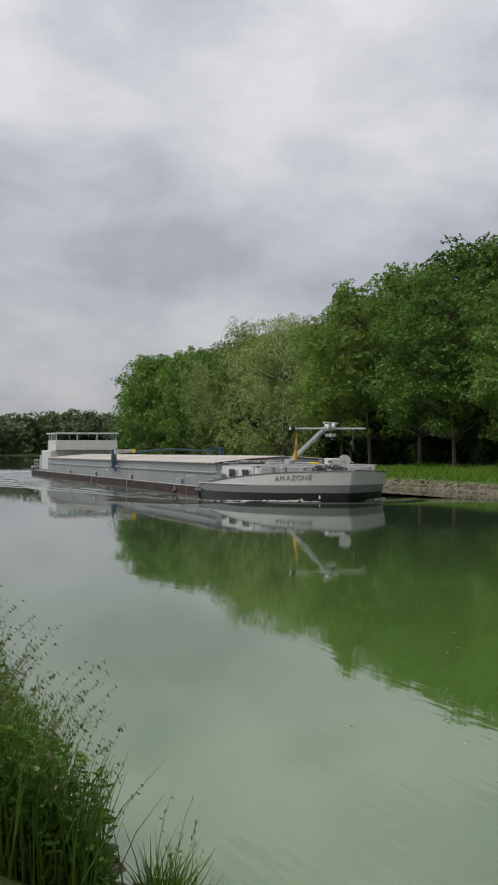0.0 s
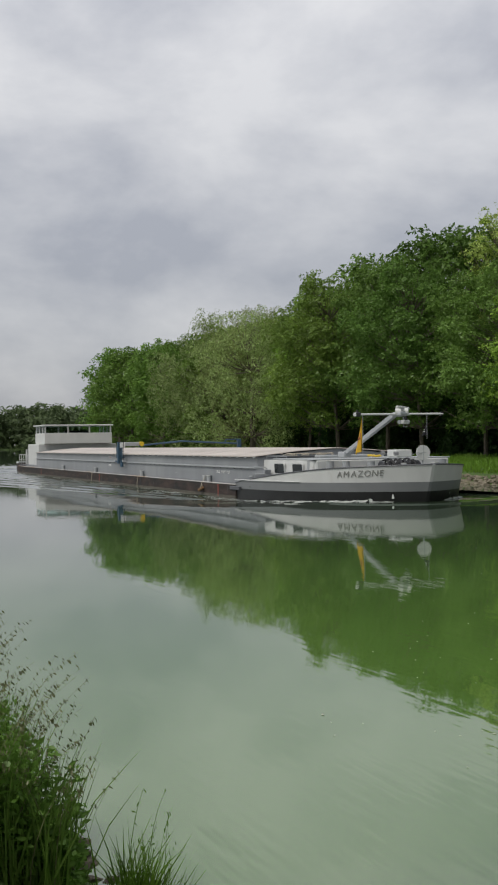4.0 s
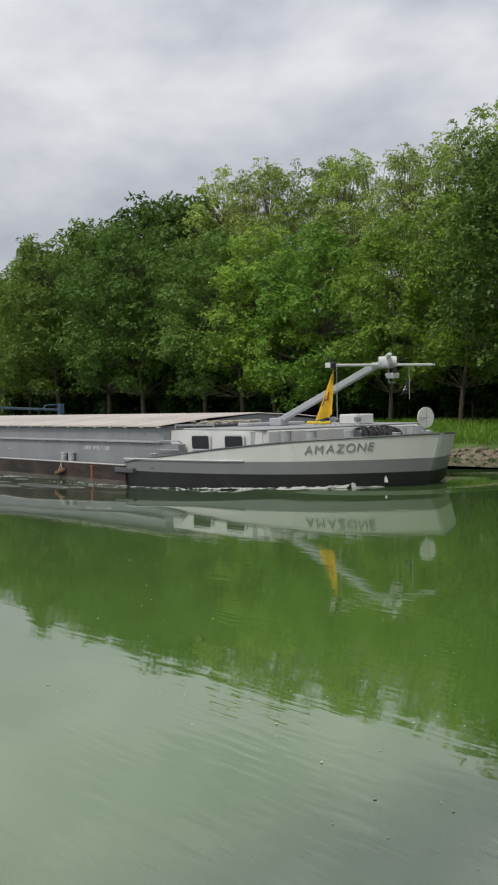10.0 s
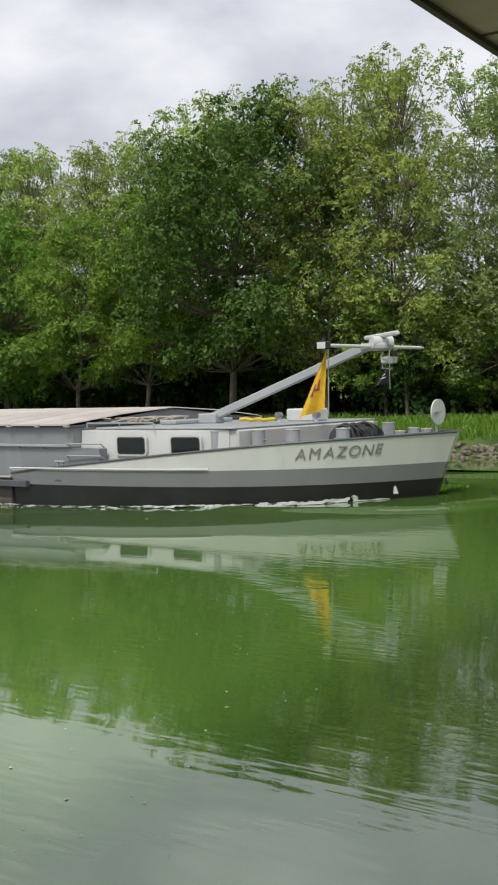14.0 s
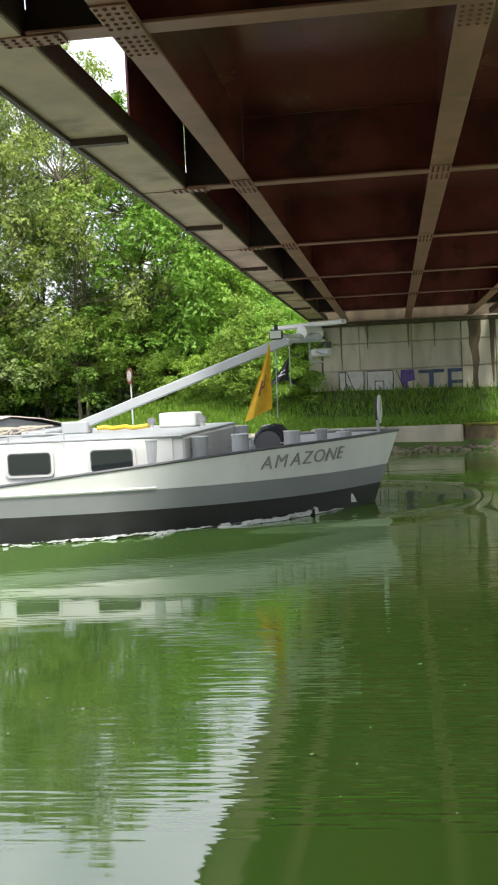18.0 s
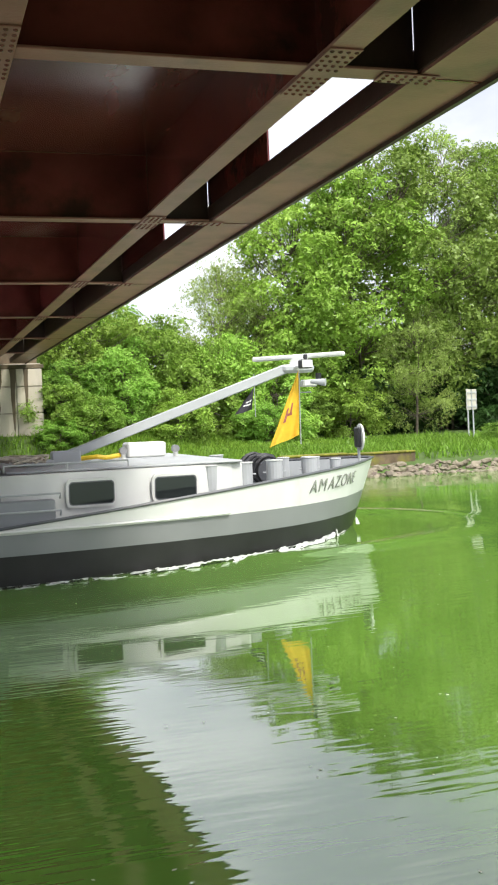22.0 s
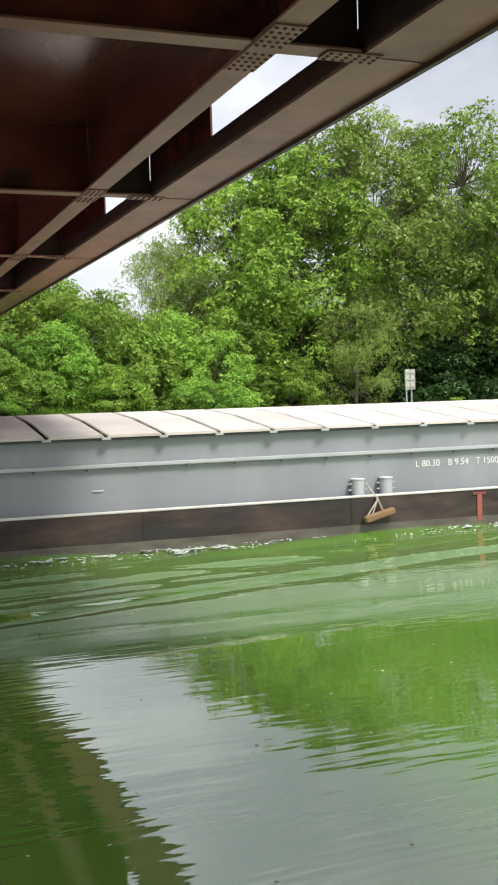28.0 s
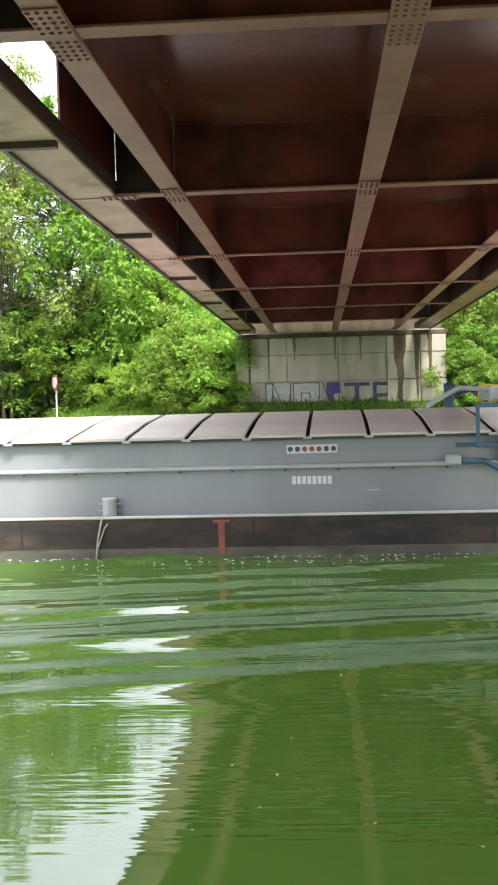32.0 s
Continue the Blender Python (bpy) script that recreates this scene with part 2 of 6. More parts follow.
    l.new(xg.outputs[0], calm.inputs[1])
    l.new(calm.outputs[0], bp.inputs["Height"])
    l.new(bp.outputs[0], b.inputs["Normal"])
    return m


def ground_material():
    m = material("bank_earth_and_grass", (0.07, 0.12, 0.025), 0.9, scale=0.8, vary=0.35, bump=0.8, bump_scale=9.0, stain=(0.10, 0.085, 0.045), stain_scale=0.25, stain_at=0.6)
    return m


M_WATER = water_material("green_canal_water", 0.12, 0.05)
M_GROUND = ground_material()
M_STONE = material("bank_stone", (0.17, 0.14, 0.105), 0.85, scale=3, vary=0.3, bump=0.6, bump_scale=14, stain=(0.10, 0.10, 0.05), stain_scale=2.0, rand=0.35)
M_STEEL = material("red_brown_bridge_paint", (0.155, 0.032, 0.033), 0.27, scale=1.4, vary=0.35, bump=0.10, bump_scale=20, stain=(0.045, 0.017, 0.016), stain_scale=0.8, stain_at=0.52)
# the pale stain patches paint a wet sheen into the glossy deck's colour
M_DECK = material("glossy_deck_painted_sheen", (0.15, 0.034, 0.034), 0.20, scale=0.9, vary=0.4, bump=0.06, bump_scale=6, stain=(0.24, 0.13, 0.11), stain_scale=0.7, stain_at=0.58, stretch=(1, 0.35, 1))
# flanges and splice plates, paler than the webs
M_FLANGE = material("pale_flange_paint", (0.29, 0.115, 0.110), 0.42, scale=1.8, vary=0.22, bump=0.15, bump_scale=25, stain=(0.17, 0.075, 0.068), stain_scale=1.3, stain_at=0.56)
# darker copy of the bridge paint, with the edge members' shade in its colour
M_EDGE = material("shade_dark_edge_beam_paint", (0.050, 0.022, 0.021), 0.5, scale=1.5, vary=0.35, bump=0.15, bump_scale=20)
M_SOFFIT = material("pale_soffit_panel", (0.56, 0.37, 0.345), 0.6, scale=1.5, vary=0.2, bump=0.1, stain=(0.30, 0.19, 0.17), stain_scale=0.9)
M_CONC = material("weathered_concrete", (0.50, 0.455, 0.37), 0.85, scale=1.2, vary=0.2, bump=0.3, bump_scale=18, stain=(0.28, 0.245, 0.17), stain_scale=0.9, stain_at=0.56, stretch=(1, 1, 0.35), rand=0.12)
# colour of the real streaks, and of the shade painted under the deck
M_CONC_DARK = material("stain_and_shade_concrete", (0.105, 0.080, 0.048), 0.8, scale=2.5, vary=0.4, bump=0.3, stretch=(1, 1, 0.3))
M_WHITE = material("white_ship_paint", (0.67, 0.68, 0.66), 0.42, scale=1.5, vary=0.05, bump=0.04, stain=(0.54, 0.53, 0.49), stain_scale=0.8, stain_at=0.62, stretch=(1, 1, 0.4))
M_GREY = material("grey_ship_paint", (0.27, 0.285, 0.30), 0.42, scale=0.8, vary=0.07, bump=0.05, stain=(0.33, 0.345, 0.355), stain_scale=0.35, stain_at=0.5, stretch=(1, 1, 0.25))
M_BAND = material("mid_grey_hull_band", (0.22, 0.23, 0.235), 0.4, scale=1.0, vary=0.06, bump=0.05)
M_DKGREY = material("dark_grey_rail_paint", (0.10, 0.105, 0.115), 0.45, scale=2, vary=0.1, bump=0.05)
M_LTGREY = material("light_grey_ship_paint", (0.42, 0.44, 0.45), 0.45, scale=1.2, vary=0.08, bump=0.05)
M_BLACK = material("black_hull_paint", (0.016, 0.016, 0.016), 0.4, scale=1.5, vary=0.3, bump=0.1)
M_RUST = material("scuffed_rusty_hull_plate", (0.050, 0.033, 0.026), 0.7, scale=2.4, vary=0.6, bump=0.35, bump_scale=12, stain=(0.022, 0.020, 0.018), stain_scale=1.1, stain_at=0.46, stretch=(0.45, 1, 1.6))
M_WEED = material("pale_boot_line", (0.105, 0.095, 0.075), 0.7, scale=2.5, vary=0.4, bump=0.2, stretch=(0.5, 1, 2))
M_HATCH = material("beige_hatch_cover_metal", (0.61, 0.55, 0.50), 0.55, scale=0.9, vary=0.1, bump=0.06, stain=(0.51, 0.45, 0.40), stain_scale=0.7, stain_at=0.55, rand=0.08)
M_YELLOW = material("yellow_cloth", (0.75, 0.45, 0.03), 0.8, scale=6, vary=0.12, bump=0.25, bump_scale=18)
M_YPAINT = material("yellow_paint", (0.72, 0.50, 0.03), 0.5, scale=3, vary=0.1, bump=0.1)
M_BLACKCLOTH = material("black_cloth", (0.03, 0.03, 0.035), 0.8, scale=6, vary=0.2, bump=0.2)
M_BLUE = material("blue_crane_paint", (0.045, 0.10, 0.155), 0.45, scale=2.5, vary=0.18, bump=0.08, stain=(0.03, 0.06, 0.09), stain_scale=2)
M_STEELMETAL = material("dull_metal", (0.35, 0.35, 0.35), 0.4, 0.8, scale=4, vary=0.15, bump=0.05)
M_DARK = material("dark_machinery", (0.035, 0.035, 0.038), 0.55, scale=4, vary=0.3, bump=0.15)
M_ROPE = material("pale_rope", (0.45, 0.40, 0.32), 0.9, scale=20, vary=0.2, bump=0.4)
M_WOOD = material("wet_timber", (0.22, 0.13, 0.06), 0.7, scale=3, vary=0.4, bump=0.3, stretch=(0.2, 3, 3))
M_ORANGE = material("worn_orange_edge_paint", (0.62, 0.60, 0.57), 0.6, scale=1.5, vary=0.15, bump=0.1, stain=(0.55, 0.36, 0.22), stain_scale=0.16, stain_at=0.54)
M_BOARD = material("bleached_sign_back", (0.52, 0.50, 0.42), 0.6, scale=3, vary=0.15, bump=0.05, stain=(0.40, 0.39, 0.33), stain_scale=1.5)
M_REDMARK = material("red_mark_paint", (0.30, 0.085, 0.065), 0.6, scale=4, vary=0.25, bump=0.1)
M_LETTER = material("dark_grey_lettering", (0.25, 0.255, 0.235), 0.32, scale=5, vary=0.1, bump=0.0)
M_LETTERW = material("white_lettering", (0.78, 0.78, 0.76), 0.5, scale=5, vary=0.05, bump=0.0)
M_BARK = material("grey_brown_bark", (0.15, 0.125, 0.095), 0.9, scale=4, vary=0.35, bump=0.6, bump_scale=10, stretch=(2, 2, 0.5))
M_CAP = material("yellow_green_moss", (0.16, 0.16, 0.02), 0.95, scale=5, vary=0.5, bump=0.8, bump_scale=12, stain=(0.10, 0.075, 0.03), stain_scale=1.5)
M_MOSS = material("mossy_old_wall", (0.115, 0.085, 0.05), 0.9, scale=2.5, vary=0.4, bump=0.6, bump_scale=9, stain=(0.17, 0.16, 0.03), stain_scale=1.4, stain_at=0.5)
M_GLASS = bpy.data.materials.new("dark_window_glass")
M_GLASS.use_nodes = True
gb = M_GLASS.node_tree.nodes["Principled BSDF"]
gb.inputs["Base Color"].default_value = (0.02, 0.025, 0.025, 1)
gb.inputs["Roughness"].default_value = 0.05
gn1 = M_GLASS.node_tree.nodes.new("ShaderNodeTexNoise")
gn1.inputs["Scale"].default_value = 1.2
gbp = M_GLASS.node_tree.nodes.new("ShaderNodeBump")
gbp.inputs["Strength"].default_value, gbp.inputs["Distance"].default_value = 0.05, 0.01
M_GLASS.node_tree.links.new(gn1.outputs["Fac"], gbp.inputs["Height"])
M_GLASS.node_tree.links.new(gbp.outputs[0], gb.inputs["Normal"])
M_PANE = bpy.data.materials.new("clear_wheelhouse_glass")
M_PANE.use_nodes = True
gb = M_PANE.node_tree.nodes["Principled BSDF"]
gb.inputs["Base Color"].default_value = (0.75, 0.85, 0.82, 1)
gb.inputs["Roughness"].default_value = 0.03
gb.inputs["Transmission Weight"].default_value = 1.0
gb.inputs["IOR"].default_value = 1.05
M_FOAM = material("white_foam", (0.50, 0.53, 0.50), 0.7, scale=6, vary=0.12, bump=0.8, bump_scale=25)
M_SPECK = material("pale_floating_scraps", (0.50, 0.52, 0.40), 0.9, scale=3, vary=0.3, bump=0.0)
M_DRIP = material("faint_drip_stain", (0.21, 0.175, 0.115), 0.85, scale=2.5, vary=0.35, bump=0.3, stretch=(1, 1, 0.3))
M_GRAF_W = material("white_graffiti_paint", (0.52, 0.52, 0.50), 0.7, scale=3, vary=0.15, bump=0.05)
M_GRAF_B = material("dark_blue_graffiti_paint", (0.045, 0.075, 0.13), 0.7, scale=3, vary=0.25, bump=0.05)
M_GRAF_P = material("violet_graffiti_paint", (0.10, 0.06, 0.22), 0.7, scale=3, vary=0.25, bump=0.05)
M_GRAF_K = material("black_graffiti_line", (0.05, 0.05, 0.05), 0.7, scale=5, vary=0.2, bump=0.0)
L_DARK = leaf_material("dark_maple_leaves", (0.150, 0.245, 0.050))
L_MID = leaf_material("mid_green_leaves", (0.215, 0.340, 0.066))
L_OLIVE = leaf_material("olive_willow_leaves", (0.300, 0.375, 0.130))
L_BIRCH = leaf_material("birch_leaves", (0.300, 0.410, 0.100))
L_LIME = leaf_material("yellow_green_leaves", (0.345, 0.450, 0.110))
L_BUSH = leaf_material("bright_bush_leaves", (0.285, 0.440, 0.075))
L_FRESH = leaf_material("fresh_green_leaves", (0.250, 0.410, 0.066))
# leaf colour darkened to stand for the shade below the crowns
L_SHADE = leaf_material("shade_dark_understory_leaves", (0.050, 0.105, 0.026))
L_FAR = leaf_material("distant_wood_leaves", (0.110, 0.160, 0.072))
L_GRASS = leaf_material("meadow_grass", (0.190, 0.330, 0.040), through=0.35)
L_NEAR = leaf_material("bank_weed_leaves", (0.175, 0.320, 0.062), through=0.35)
L_STRAW = leaf_material("seeding_grass_stalks", (0.230, 0.240, 0.115), through=0.25)


# ---- mesh helpers ----
def finish(bm, name):
    me = bpy.data.meshes.new(name)
    bm.to_mesh(me)
    bm.free()
    return me


def part(name, bm, material, parent=None, label="", smooth=False):
    me = finish(bm, name)
    me.materials.append(material)
    if smooth:
        me.shade_smooth()
    ob = new(name, me)
    if parent:
        ob.parent = parent
    if label:
        ob["label"] = label
    return ob


def from_data(name, verts, faces, material, parent=None, label="", smooth=False):
    me = bpy.data.meshes.new(name)
    me.from_pydata(verts, [], faces)
    me.materials.append(material)
    if smooth:
        me.shade_smooth()
    ob = new(name, me)
    if parent:
        ob.parent = parent
    if label:
        ob["label"] = label
    return ob


def add_box(bm, x0, x1, y0, y1, z0, z1, bevel=0.0, turn=None):
    r = bmesh.ops.create_cube(bm, size=1.0)
    m = Matrix.Translation(((x0 + x1) / 2, (y0 + y1) / 2, (z0 + z1) / 2)) @ Matrix.Diagonal((abs(x1 - x0), abs(y1 - y0), abs(z1 - z0), 1))
    bmesh.ops.transform(bm, matrix=m, verts=r["verts"])
    if bevel:
        es = list({e for v in r["verts"] for e in v.link_edges})
        rb = bmesh.ops.bevel(bm, geom=es, offset=bevel, segments=1, affect="EDGES")
        if turn:
            bmesh.ops.transform(bm, matrix=turn, verts=list({v for f in rb["faces"] for v in f.verts}))
    elif turn:
        bmesh.ops.transform(bm, matrix=turn, verts=r["verts"])
    return bm


def box(x0, x1, y0, y1, z0, z1, bevel=0.0):
    return add_box(bmesh.new(), x0, x1, y0, y1, z0, z1, bevel)


def add_rod(bm, a, b, r, r2=None, seg=8):
    a, b = Vector(a), Vector(b)
    d = b - a
    q = bmesh.ops.create_cone(bm, cap_ends=True, segments=seg, radius1=r, radius2=r if r2 is None else r2, depth=d.length)
    bmesh.ops.transform(bm, matrix=Matrix.Translation((a + b) / 2) @ d.to_track_quat("Z", "Y").to_matrix().to_4x4(), verts=q["verts"])
    return bm


def rod(a, b, r, r2=None, seg=10):
    return add_rod(bmesh.new(), a, b, r, r2, seg)


def add_path(bm, pts, r, seg=6):
    """One bent tube through the points."""
    pts = [Vector(p) for p in pts]
    rings = []
    for k, p in enumerate(pts):
        d = (pts[min(k + 1, len(pts) - 1)] - pts[max(k - 1, 0)])
        d = d.normalized() if d.length > 1e-6 else Vector((1, 0, 0))
        side = d.cross(Vector((0, 0, 1)))
        side = side.normalized() if side.length > 0.05 else d.cross(Vector((0, 1, 0))).normalized()
        up = side.cross(d)
        rings.append([bm.verts.new(p + (side * math.cos(2 * math.pi * i / seg) + up * math.sin(2 * math.pi * i / seg)) * r) for i in range(seg)])
    for a, b in zip(rings[:-1], rings[1:]):
        for i in range(seg):
            bm.faces.new((a[i], a[(i + 1) % seg], b[(i + 1) % seg], b[i]))
    bm.faces.new(list(reversed(rings[0])))
    bm.faces.new(rings[-1])
    return bm


def loft(lines, close=False):
    """A sheet through polylines of equal length."""
    verts = [tuple(p) for ln in lines for p in ln]
    n = len(lines[0])
    faces = []
    for i in range(len(lines) - 1):
        for j in range(n - 1):
            faces.append((i * n + j, i * n + j + 1, (i + 1) * n + j + 1, (i + 1) * n + j))
    return verts, faces


def quads(name, corners, material, parent=None, label=""):
    """Many loose faces from an array of shape (n, corners, 3)."""
    n, q = corners.shape[:2]
    me = bpy.data.meshes.new(name)
    me.vertices.add(n * q)
    me.vertices.foreach_set("co", np.ascontiguousarray(corners, dtype=np.float32).ravel())
    me.loops.add(n * q)
    me.loops.foreach_set("vertex_index", np.arange(n * q, dtype=np.int32))
    me.polygons.add(n)
    me.polygons.foreach_set("loop_start", np.arange(0, n * q, q, dtype=np.int32))
    me.update(calc_edges=True)
    me.materials.append(material)
    ob = new(name, me)
    if parent:
        ob.parent = parent
    if label:
        ob["label"] = label
    return ob


def text(name, body, size, depth, material, parent, m, shear=0.0):
    cu = bpy.data.curves.new(name, "FONT")
    cu.body, cu.size, cu.extrude, cu.align_x, cu.shear = body, size, depth, "LEFT", shear
    tmp = bpy.data.objects.new(name + "_shape", cu)
    scene.collection.objects.link(tmp)
    dg = bpy.context.evaluated_depsgraph_get()
    me = bpy.data.meshes.new_from_object(tmp.evaluated_get(dg))
    bpy.data.objects.remove(tmp)
    me.materials.clear()
    me.materials.append(material)
    ob = new(name, me)
    ob.parent = parent
    ob.matrix_basis = m
    return ob


def thing(name, label, category, group="", m=None):
    ob = new(name)
    ob.empty_display_size = 0.3
    if m is not None:
        ob.matrix_basis = m
    return tagged(ob, label, category, group)


# ---- ground, water, banks ----
WATER_Z = 0.12
BANK_X = [-900, -400, -230, -185, -165, -60, -35, -25, -10, -4, 8, 20, 32, 60, 300]
BANK_Y = [420, 300, 170, 80, 38.8, 38.3, 37.0, 37.0, 40.8, 41.5, 42.0, 40.6, 40.2, 40.0, 40.0]
WOOD_X = [-165, -60, -25, -10, -4, 20, 32, 60, 300]
WOOD_Y = [41.0, 41.0, 42.0, 45.5, 47.2, 47.0, 45.5, 43.0, 43.0]


def far_edge(x):
    """The far waterline."""
    return float(np.interp(x, BANK_X, BANK_Y))


def wood_edge(x):
    """The line behind which the far bank's trees grow."""
    return float(np.interp(x, WOOD_X, WOOD_Y))


def lump(x, y, s=1.0):
    return noise.noise(Vector((x * s, y * s, 3.7)))


def ground_z(x, y):
    d = y - far_edge(x)
    z = float(np.interp(d, [-6, -2.5, 0, 1.3, 4, 9, 13, 18], [-1.8, -0.5, 0.16, 0.98, 1.12, 1.28, 1.5, 1.65]))
    near = 2.2 - y + 0.25 * lump(x, 0, 0.6)
    z = max(z, float(np.interp(near, [-5, -1.5, 0, 1.0, 2.2, 8], [-1.8, -0.6, -0.1, 0.55, 1.2, 1.4])))
    if x < -600:
        z = max(z, min(2.0, (-600 - x) * 0.05))
    if d > 1.5 or near > 0.3:
        z += 0.10 * lump(x, y, 0.35) + 0.05 * lump(x, y, 1.3)
    if y > 48.3:
        out = max(-3.9 - x, x - 6.7, 0.0)
        rise = 5.6 * max(0.0, 1 - out / 11.0) ** 1.3 * min(1.0, max(0.0, (y - 48.3) / 6.5)) ** 1.1
        z += rise
    return z


def graded(stops):
    out = []
    for a, b, step in stops:
        out += list(np.arange(a, b, step))
    return out + [stops[-1][1]]


GX = graded([(-1500, -300, 60), (-300, -120, 10), (-120, -60, 3), (-60, 50, 1.0), (50, 120, 5), (120, 900, 60)])
GY = graded([(-400, -40, 40), (-40, -6, 4), (-6, 5, 0.4), (5, 33, 4), (33, 60, 0.7), (60, 100, 4), (100, 300, 20), (300, 1500, 80)])
gv = [(x, y, ground_z(x, y)) for x in GX for y in GY]
gf = [(i * len(GY) + j, (i + 1) * len(GY) + j, (i + 1) * len(GY) + j + 1, i * len(GY) + j + 1) for i in range(len(GX) - 1) for j in range(len(GY) - 1)]
ground = from_data("ground", gv, gf, M_GROUND, smooth=True)
tagged(ground, "grassy canal banks with bare earth patches", "ground", kind="structure")
# the sheet leaves the fairway open: there the surface that moves with the barge carries its hollow and its waves
LANE = (-170.0, 75.0, 7.5, 33.0)
xs, ys = (-1500, LANE[0], LANE[1], 900), (-20, LANE[2], LANE[3], 900)
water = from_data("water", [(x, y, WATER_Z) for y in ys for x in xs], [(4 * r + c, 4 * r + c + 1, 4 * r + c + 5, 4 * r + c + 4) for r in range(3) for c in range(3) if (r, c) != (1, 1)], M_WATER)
tagged(water, "still green canal water mirroring trees and sky", "water", kind="structure")

# ---- road bridge over the canal ----
BZ = 5.8
ROWS = [8.73 + 6.94 * k for k in range(-2, 6)]
STRINGERS = [-1.89, 0.94, 3.71]
bridge = thing("road_bridge", "red-brown painted steel road bridge seen from below", "bridge", m=pose(-0.16, 0, 0, 0, 0, -0.45))
part("deck_plate", box(-2.77, 4.65, -7.8, 50.2, BZ + 0.98, BZ + 1.2), M_DECK, bridge)
for x in STRINGERS:
    g = part("stringer", box(x - 0.012, x + 0.012, -7.8, 50.0, BZ + 0.03, BZ + 0.976), M_STEEL, bridge)
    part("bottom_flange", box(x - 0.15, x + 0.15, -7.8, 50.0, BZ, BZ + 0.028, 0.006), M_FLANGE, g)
for y in ROWS:
    g = part("cross_girder", box(-1.87, 3.69, y - 0.012, y + 0.012, BZ + 0.036, BZ + 0.976), M_STEEL, bridge)
    bm = bmesh.new()
    xs = [-2.72] + [v for s in STRINGERS for v in (s - 0.152, s + 0.152)] + [4.60]
    for a, b in zip(xs[0::2], xs[1::2]):
        add_box(bm, a, b, y - 0.13, y + 0.13, BZ + 0.004, BZ + 0.032, 0.005)
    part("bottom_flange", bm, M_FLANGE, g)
    # girder ends past the stringers: shade put into the paint
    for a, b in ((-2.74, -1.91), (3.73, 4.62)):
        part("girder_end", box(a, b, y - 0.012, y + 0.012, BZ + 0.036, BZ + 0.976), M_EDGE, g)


def gusset(x, y, lx, ly, nx, ny, parent, mat):
    """A riveted splice plate under a flange."""
    plate = part("riveted_plate", box(x - lx / 2, x + lx / 2, y - ly / 2, y + ly / 2, BZ - 0.018, BZ - 0.003, 0.003), mat, parent)
    bm = bmesh.new()
    for i in range(nx):
        for j in range(ny):
            if ny > 5 and j == ny // 2:
                continue
            px_, py_ = x - lx / 2 + lx * (i + 0.5) / nx, y - ly / 2 + ly * (j + 0.5) / ny
            q = bmesh.ops.create_icosphere(bm, subdivisions=1, radius=0.024)
            bmesh.ops.transform(bm, matrix=Matrix.Translation((px_, py_, BZ - 0.018)) @ Matrix.Diagonal((1, 1, 0.7, 1)), verts=q["verts"])
    tagged(part("rivets", bm, M_STEEL, plate), kind="stuff")


for y in ROWS:
    if 0 < y < 40:
        for x in STRINGERS:
            gusset(x, y, 0.292, 1.25 if y < 12 else 0.95, 4, 11 if y < 12 else 9, bridge, M_FLANGE)
        for x in (-2.70, 4.55):
            gusset(x, y, 0.55, 0.24, 6, 3, bridge, M_FLANGE)


def edge_beam(xi, xo, ribs):
    """Shallow outer beam: soffit plate, inner and outer upstand, cross ribs, closing plates that leave two bays part open."""
    s = 1 if xo > xi else -1
    lo, hi = min(xi, xo), max(xi, xo)
    g = part("edge_beam", box(lo, hi, -7.8, 50.0, BZ - 0.002, BZ + 0.03), M_SOFFIT if ribs else M_FLANGE, bridge)
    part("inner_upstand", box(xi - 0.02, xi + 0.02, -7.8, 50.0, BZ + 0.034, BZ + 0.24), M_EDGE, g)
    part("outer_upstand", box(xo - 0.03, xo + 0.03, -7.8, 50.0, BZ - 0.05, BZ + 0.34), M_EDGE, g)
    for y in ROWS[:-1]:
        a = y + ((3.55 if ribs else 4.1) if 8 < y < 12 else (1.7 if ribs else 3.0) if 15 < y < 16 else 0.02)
        # plates of the other bays carry their shade in the paint
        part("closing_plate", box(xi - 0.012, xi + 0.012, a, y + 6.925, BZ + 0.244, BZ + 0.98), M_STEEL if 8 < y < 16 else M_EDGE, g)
    if ribs:
        for y in ROWS:
            part("soffit_joint", box(lo + 0.02, hi - 0.04, y - 0.02, y + 0.02, BZ - 0.012, BZ - 0.006), M_STEEL, g)
            yy = y + 3.45
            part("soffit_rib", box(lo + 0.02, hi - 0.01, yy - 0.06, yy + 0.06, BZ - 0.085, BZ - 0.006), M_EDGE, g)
    else:
        for y in ROWS:
            part("soffit_joint", box(lo + 0.02, hi - 0.04, y - 0.02, y + 0.02, BZ - 0.010, BZ - 0.006), M_STEEL, g)


edge_beam(-2.76, -3.45, True)
edge_beam(4.64, 5.34, False)

# ---- abutments ----
abut = thing("bridge_abutment", "stained concrete bridge abutment with graffiti above the towpath", "abutment")
part("core", box(-3.45, 6.25, 50.12, 56.0, 0.6, 5.79), M_CONC, abut)
# shelf and back wall hold the deck's shade in their dark colour
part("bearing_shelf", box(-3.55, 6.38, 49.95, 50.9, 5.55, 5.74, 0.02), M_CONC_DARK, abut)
# back wall added to close the bright gap below the deck
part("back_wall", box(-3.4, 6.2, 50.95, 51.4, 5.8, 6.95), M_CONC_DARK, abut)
na = part("wall_near_abutment", box(-3.6, 6.4, -9.5, -7.9, 0.8, 7.0), M_CONC)
